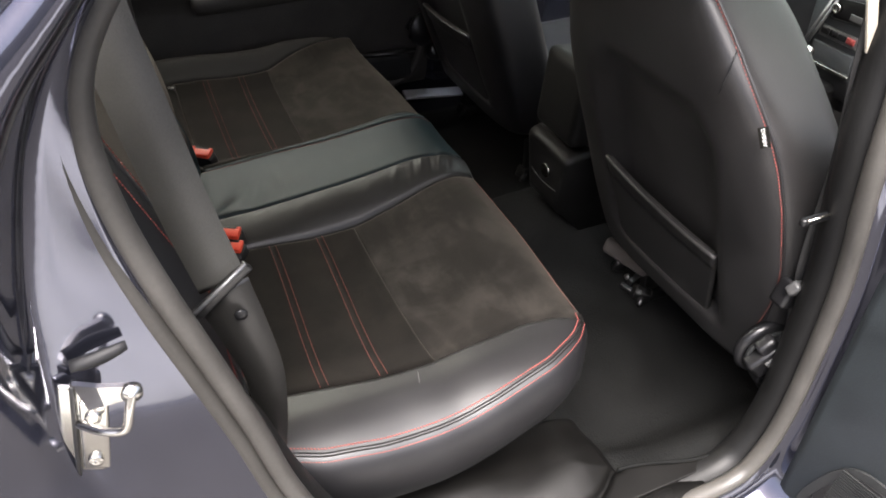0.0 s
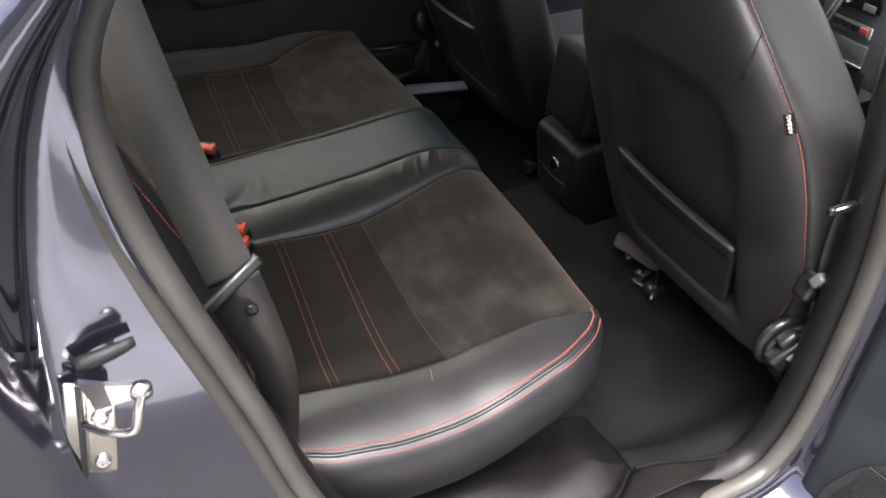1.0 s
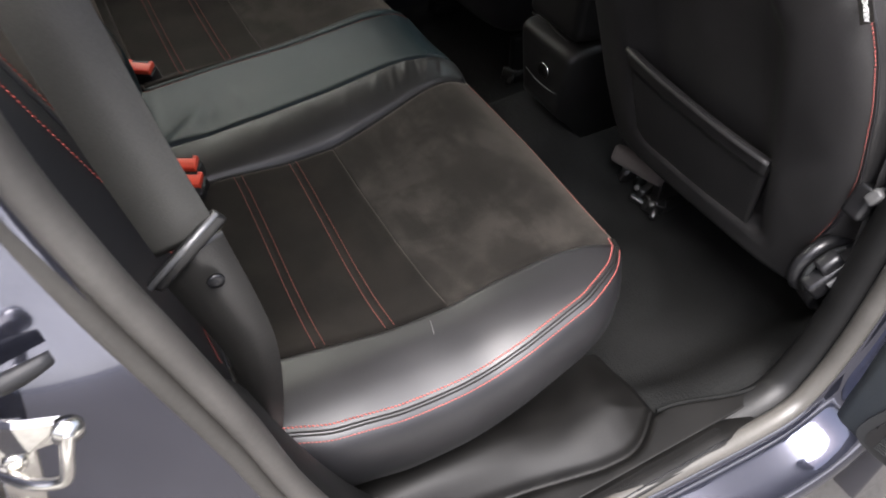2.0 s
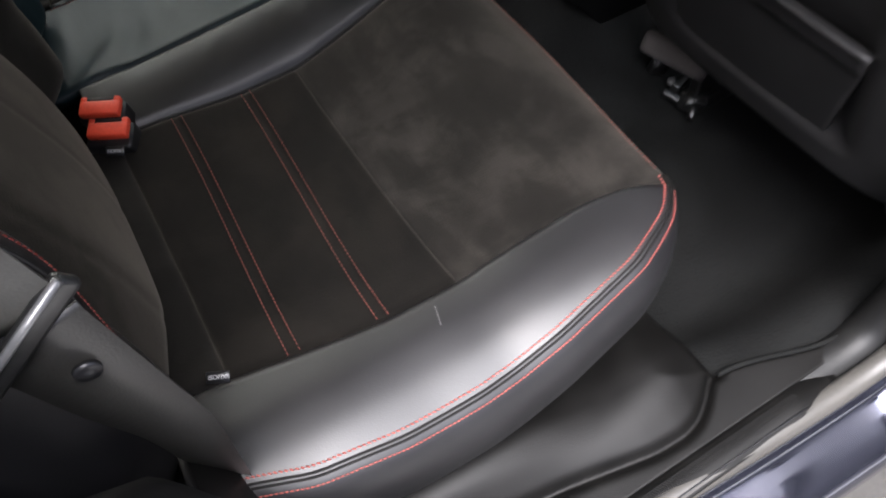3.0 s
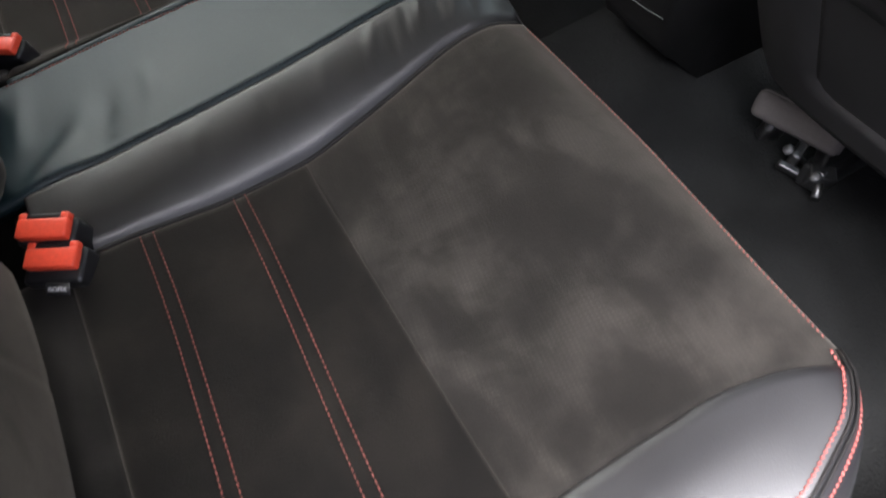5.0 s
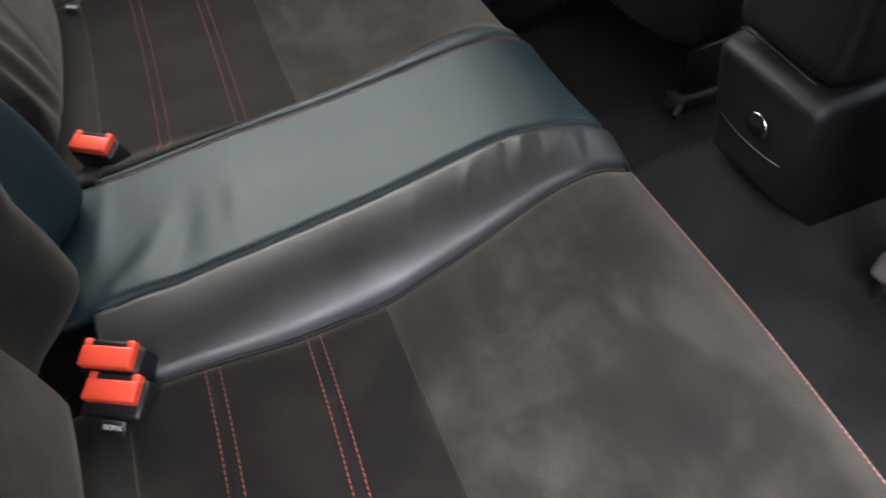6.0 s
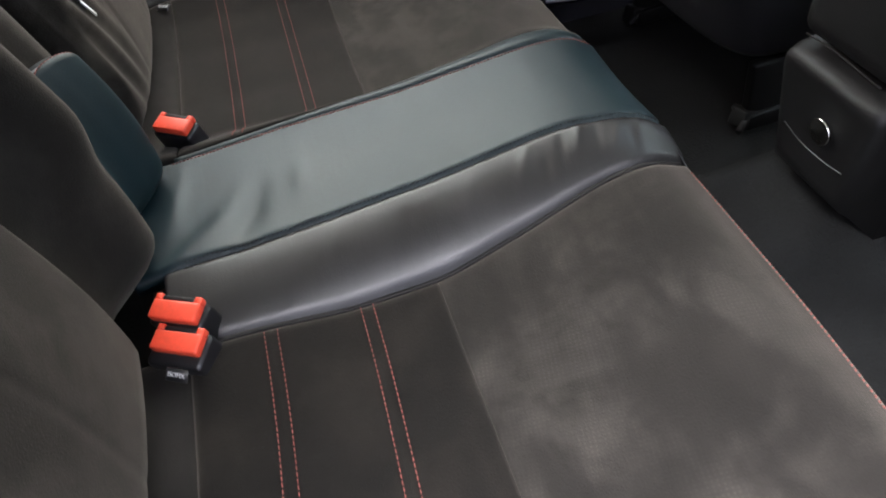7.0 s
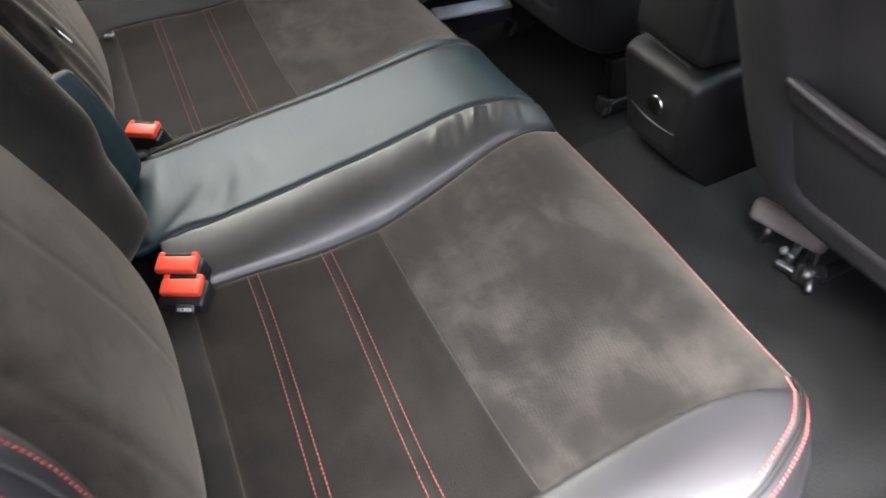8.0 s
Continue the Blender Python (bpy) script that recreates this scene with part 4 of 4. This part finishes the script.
part("cover", loft([[(x - .006, .462, z), (x + .008, .462, z), (x + .008, .4645, z), (x - .006, .4645, z)] for x, z in ((.688, 1.015), (.661, 1.075), (.635, 1.14), (.61, 1.22), (.60, 1.32))]), CREAM, post, smooth=False)

# ---- striker
striker = thing("door_striker", (-.11, .43, .82), "zinc plated door latch striker on the painted jamb", "door latch")
tilt = pose(-.107, .430, .868, 0, 14, -14)
part("base_plate", block((.030, .005, .100), tilt, .002), CHROME, striker, "bright zinc base plate")
part("second_plate", block((.020, .006, .078), tilt @ pose(.010, -.004, -.002), .002), CHROME, striker)
part("rubber_gasket", block((.004, .009, .108), tilt @ pose(-.004, -.002, 0), .0015), GLOSS_PLASTIC, striker)
for dz in (-.028, .024):
    part("bolt", lathe([(.0, .0), (.0065, .0), (.006, .004), (.0035, .0045), (.0, .003)], tilt @ pose(.010, -.006, dz, 90, 0, 0), 14), CHROME, striker)
part("upper_arm", loft([[(-.098, .425, .925), (-.094, .420, .900), (-.094, .415, .900), (-.098, .420, .925)],
                        [(-.080, .408, .932), (-.080, .406, .914), (-.080, .401, .914), (-.080, .403, .932)],
                        [(-.060, .402, .930), (-.061, .402, .918), (-.061, .397, .918), (-.060, .397, .930)]]), CHROME, striker, "flat triangular arm", smooth=False)
part("arm_end", lathe([(.0, .0), (.0075, .0), (.0075, .006), (.0, .007)], pose(-.059, .400, .924, 90, 0, 0), 16), CHROME, striker)
part("hoop", tube(spline([(-.059, .396, .924), (-.064, .394, .912), (-.070, .394, .895), (-.076, .396, .889), (-.090, .405, .886), (-.106, .424, .880)], 6), .0036, 10), CHROME, striker, "round steel hoop")
part("buffer", loft([[(-.096 + .040 * t, .433 - .003 * math.sin(math.pi * t) + dy * (.7 - .3 * t), .934 + .004 * t + .55 * dz * (1 - .35 * abs(2 * t - 1) ** 2)) for dy, dz in ((0, -.011), (-.010, -.007), (-.012, .004), (-.006, .011), (0, .011))] for t in lin(0, 1, 9)]), RUBBER_BLACK, striker, "black rubber buffer")

# ---- sill and side trim ----
pad_edge = smooth_curve([(-.02, .505), (.1, .500), (.2, .490), (.30, .476), (.358, .464), (.398, .456), (.436, .454), (.46, .459), (.485, .474), (.505, .492)], .006)


def strip_edge(x):
    """Where the sill's strip meets the carpet."""
    return .486 - .036 * ease((x - .511) / .15)


def pad_z(x, y):
    """A smooth raised cover between the seat and the door sill, that climbs towards the wheel arch."""
    d = min(.511 - x, y - pad_edge(min(x, .505)))
    groove = -.009 * math.exp(-((d - .001) / .006) ** 2)
    climb = .30 * ease((.12 - x) / .12) ** 1.5 + .016 * ease((.40 - x) / .25)
    hollow = -.008 * math.exp(-((x - .37) / .06) ** 2) * ease((y - .48) / .06)
    dive = .15 * ease((x - .511) / .008) * ease((y - strip_edge(x)) / .008) + .05 * ease((x - .715) / .03)
    return .364 + .022 * ease(d / .07) ** .7 + groove + (climb + hollow) * ease((d + .01) / .05) - .016 * ease((y - .53) / .07) - dive


sill_trim = thing("sill_cover", (.30, .50, .35), "smooth black plastic cover beside the door sill", "sill trim")
part("cover", sheet(lambda x, y: (x, y, pad_z(x, y)), lin(.02, .74, 180), lin(.436, .61, 70), .012), SILL, sill_trim)
part("carpet_edge", tube([(x, strip_edge(x) + .002, .3635) for x in lin(.512, .70, 20)], .003, 8), CARPET, sill_trim)
step = thing("sill_plate", (.45, .42, .36), "ribbed black plastic sill plate along the opening", "sill trim")
plate = part("plate", sheet(lambda u, v: (.12 + .50 * u, .402 + .034 * v, .3635 - .010 * ease((u - .86) / .14) + .0065 * math.sin(math.pi * min(1, .12 + v * .88)) ** .7), lin(0, 1, 40), lin(0, 1, 24), .02), SILL, step)
part("plate_seam", tube([(x, .4085, .3698) for x in lin(.14, .56, 30)], .0012, 6), GLOSS_PLASTIC, plate)
for k in range(122):
    for o in (-1, 1):
        part("rib", block((.0012, .0062, .0011), pose(.16 + .0033 * k, .4235 + .0028 * o, .3702, 0, 0, 38 * o), 0), SILL, plate, smooth=False)

# ---- far door ----
far_door = thing("far_rear_door", (.4, 1.86, .35), "closed black trimmed far rear door", "car door")
far_panel = part("inner_panel", sheet(lambda u, v: (-.15 + .92 * u, 1.88 - .05 * math.sin(math.pi * v) ** .5 - .02 * ease((v - .55) / .1) * ease((.8 - v) / .1), .34 + .60 * v), lin(0, 1, 30), lin(0, 1, 40), .02, (0, 1, 0)), FAR_TRIM, far_door)
part("armrest", span(.15, .66, 1.79, 1.84, .66, .71, .02), FAR_TRIM, far_panel)
part("pocket", span(.20, .70, 1.79, 1.84, .40, .48, .015), PLASTIC, far_panel)
part("pocket_lip", tube([(.56, 1.785, .492), (.64, 1.782, .487), (.71, 1.786, .484)], .006, 8), DARK_STEEL, far_panel, "pale pocket edge")
part("pull", tube([(.50, 1.79, .70), (.55, 1.775, .72), (.60, 1.79, .70)], .005, 8), CHROME, far_panel)
part("far_seal", tube(spline([(.74, 1.84, 1.0), (.75, 1.82, .75), (.745, 1.81, .55), (.72, 1.81, .44), (.65, 1.81, .385), (.4, 1.81, .37)], 8), .011, 8), RUBBER, far_door)
far_step = thing("far_sill_plate", (.75, 1.78, .33), "pale metal far sill plate", "sill trim")
part("plate", block((.18, .036, .008), pose(.755, 1.772, .348, 12, 8, 0), .002), PALE_METAL, far_step)

# ---- dashboard controls ----
face = lambda y, z, out=0.0: pose(1.43 - out, y, z, 0, -90, 0)
unit = part("control_unit", block((.24, .26, .02), face(1.02, .675, -.012), .008), DASH, dash, "black control panel")
for (y0, z0), (y1p, z1) in (((1.150, .610), (1.100, .745)), ((1.140, .610), (1.088, .745))):
    part("side_trim", tube([(1.424, y0, z0), (1.424, y1p, z1)], .0035, 8), GREY_TRIM, unit, "satin grey edge trim")
pad = part("control_pad", block((.046, .092, .006), face(1.052, .730, 0) @ pose(0, 0, .001, 0, 0, 6), .010), GLOSS_PLASTIC, unit, "glossy black switch pad")
knob_m = face(1.082, .729, .004)
dial = part("rotary_knob", lathe([(.008, .0), (.0112, .0), (.0108, .008), (.009, .010), (.008, .008)], knob_m, 24), CHROME, pad, "chrome ringed rotary knob")
part("knob_cap", lathe([(.0, .0), (.0078, .0), (.0075, .006), (.0, .007)], knob_m, 20), GREY_TRIM, dial)
part("display", block((.014, .030, .003), face(1.030, .722, .005), .001), GREY_TRIM, pad, "pale grey display")
row = part("switch_frame", block((.026, .104, .006), face(1.060, .672, .001), .003), GREY_TRIM, unit, "satin switch frame")
for k in range(4):
    part("warning_button" if k == 3 else "button", block((.014, .021, .005), face(1.095 - .0235 * k, .674, .005), .002), WARNING_RED if k == 3 else GLOSS_PLASTIC, row)
part("drawer_lid", block((.044, .118, .006), face(1.062, .624, .001), .004), DASH, unit)
part("drawer_trim", block((.008, .108, .008), face(1.055, .598, .004), .003), CHROME, unit, "bright metal trim strip")
part("lower_bay", block((.05, .12, .01), face(1.05, .565, -.006), .004), GLOSS_PLASTIC, unit)
gear = part("gear_knob", lathe([(.0, .0), (.008, .0), (.008, .05), (.013, .058), (.015, .068), (.012, .080), (.0, .083)], pose(1.345, 1.06, .585), 20), CHROME, console, "chrome gear knob")
part("gear_gaiter", lathe([(.0, .05), (.012, .05), (.03, .02), (.045, .0), (.0, .0)], pose(1.345, 1.06, .570), 20), LEATHER, gear, "black leather gaiter")
part("hand_brake_button", lathe([(.0, .0), (.009, .0), (.009, .02), (.0, .022)], pose(1.324, .95, .567, 0, -60, 30), 14), CHROME, console, "bright metal button")
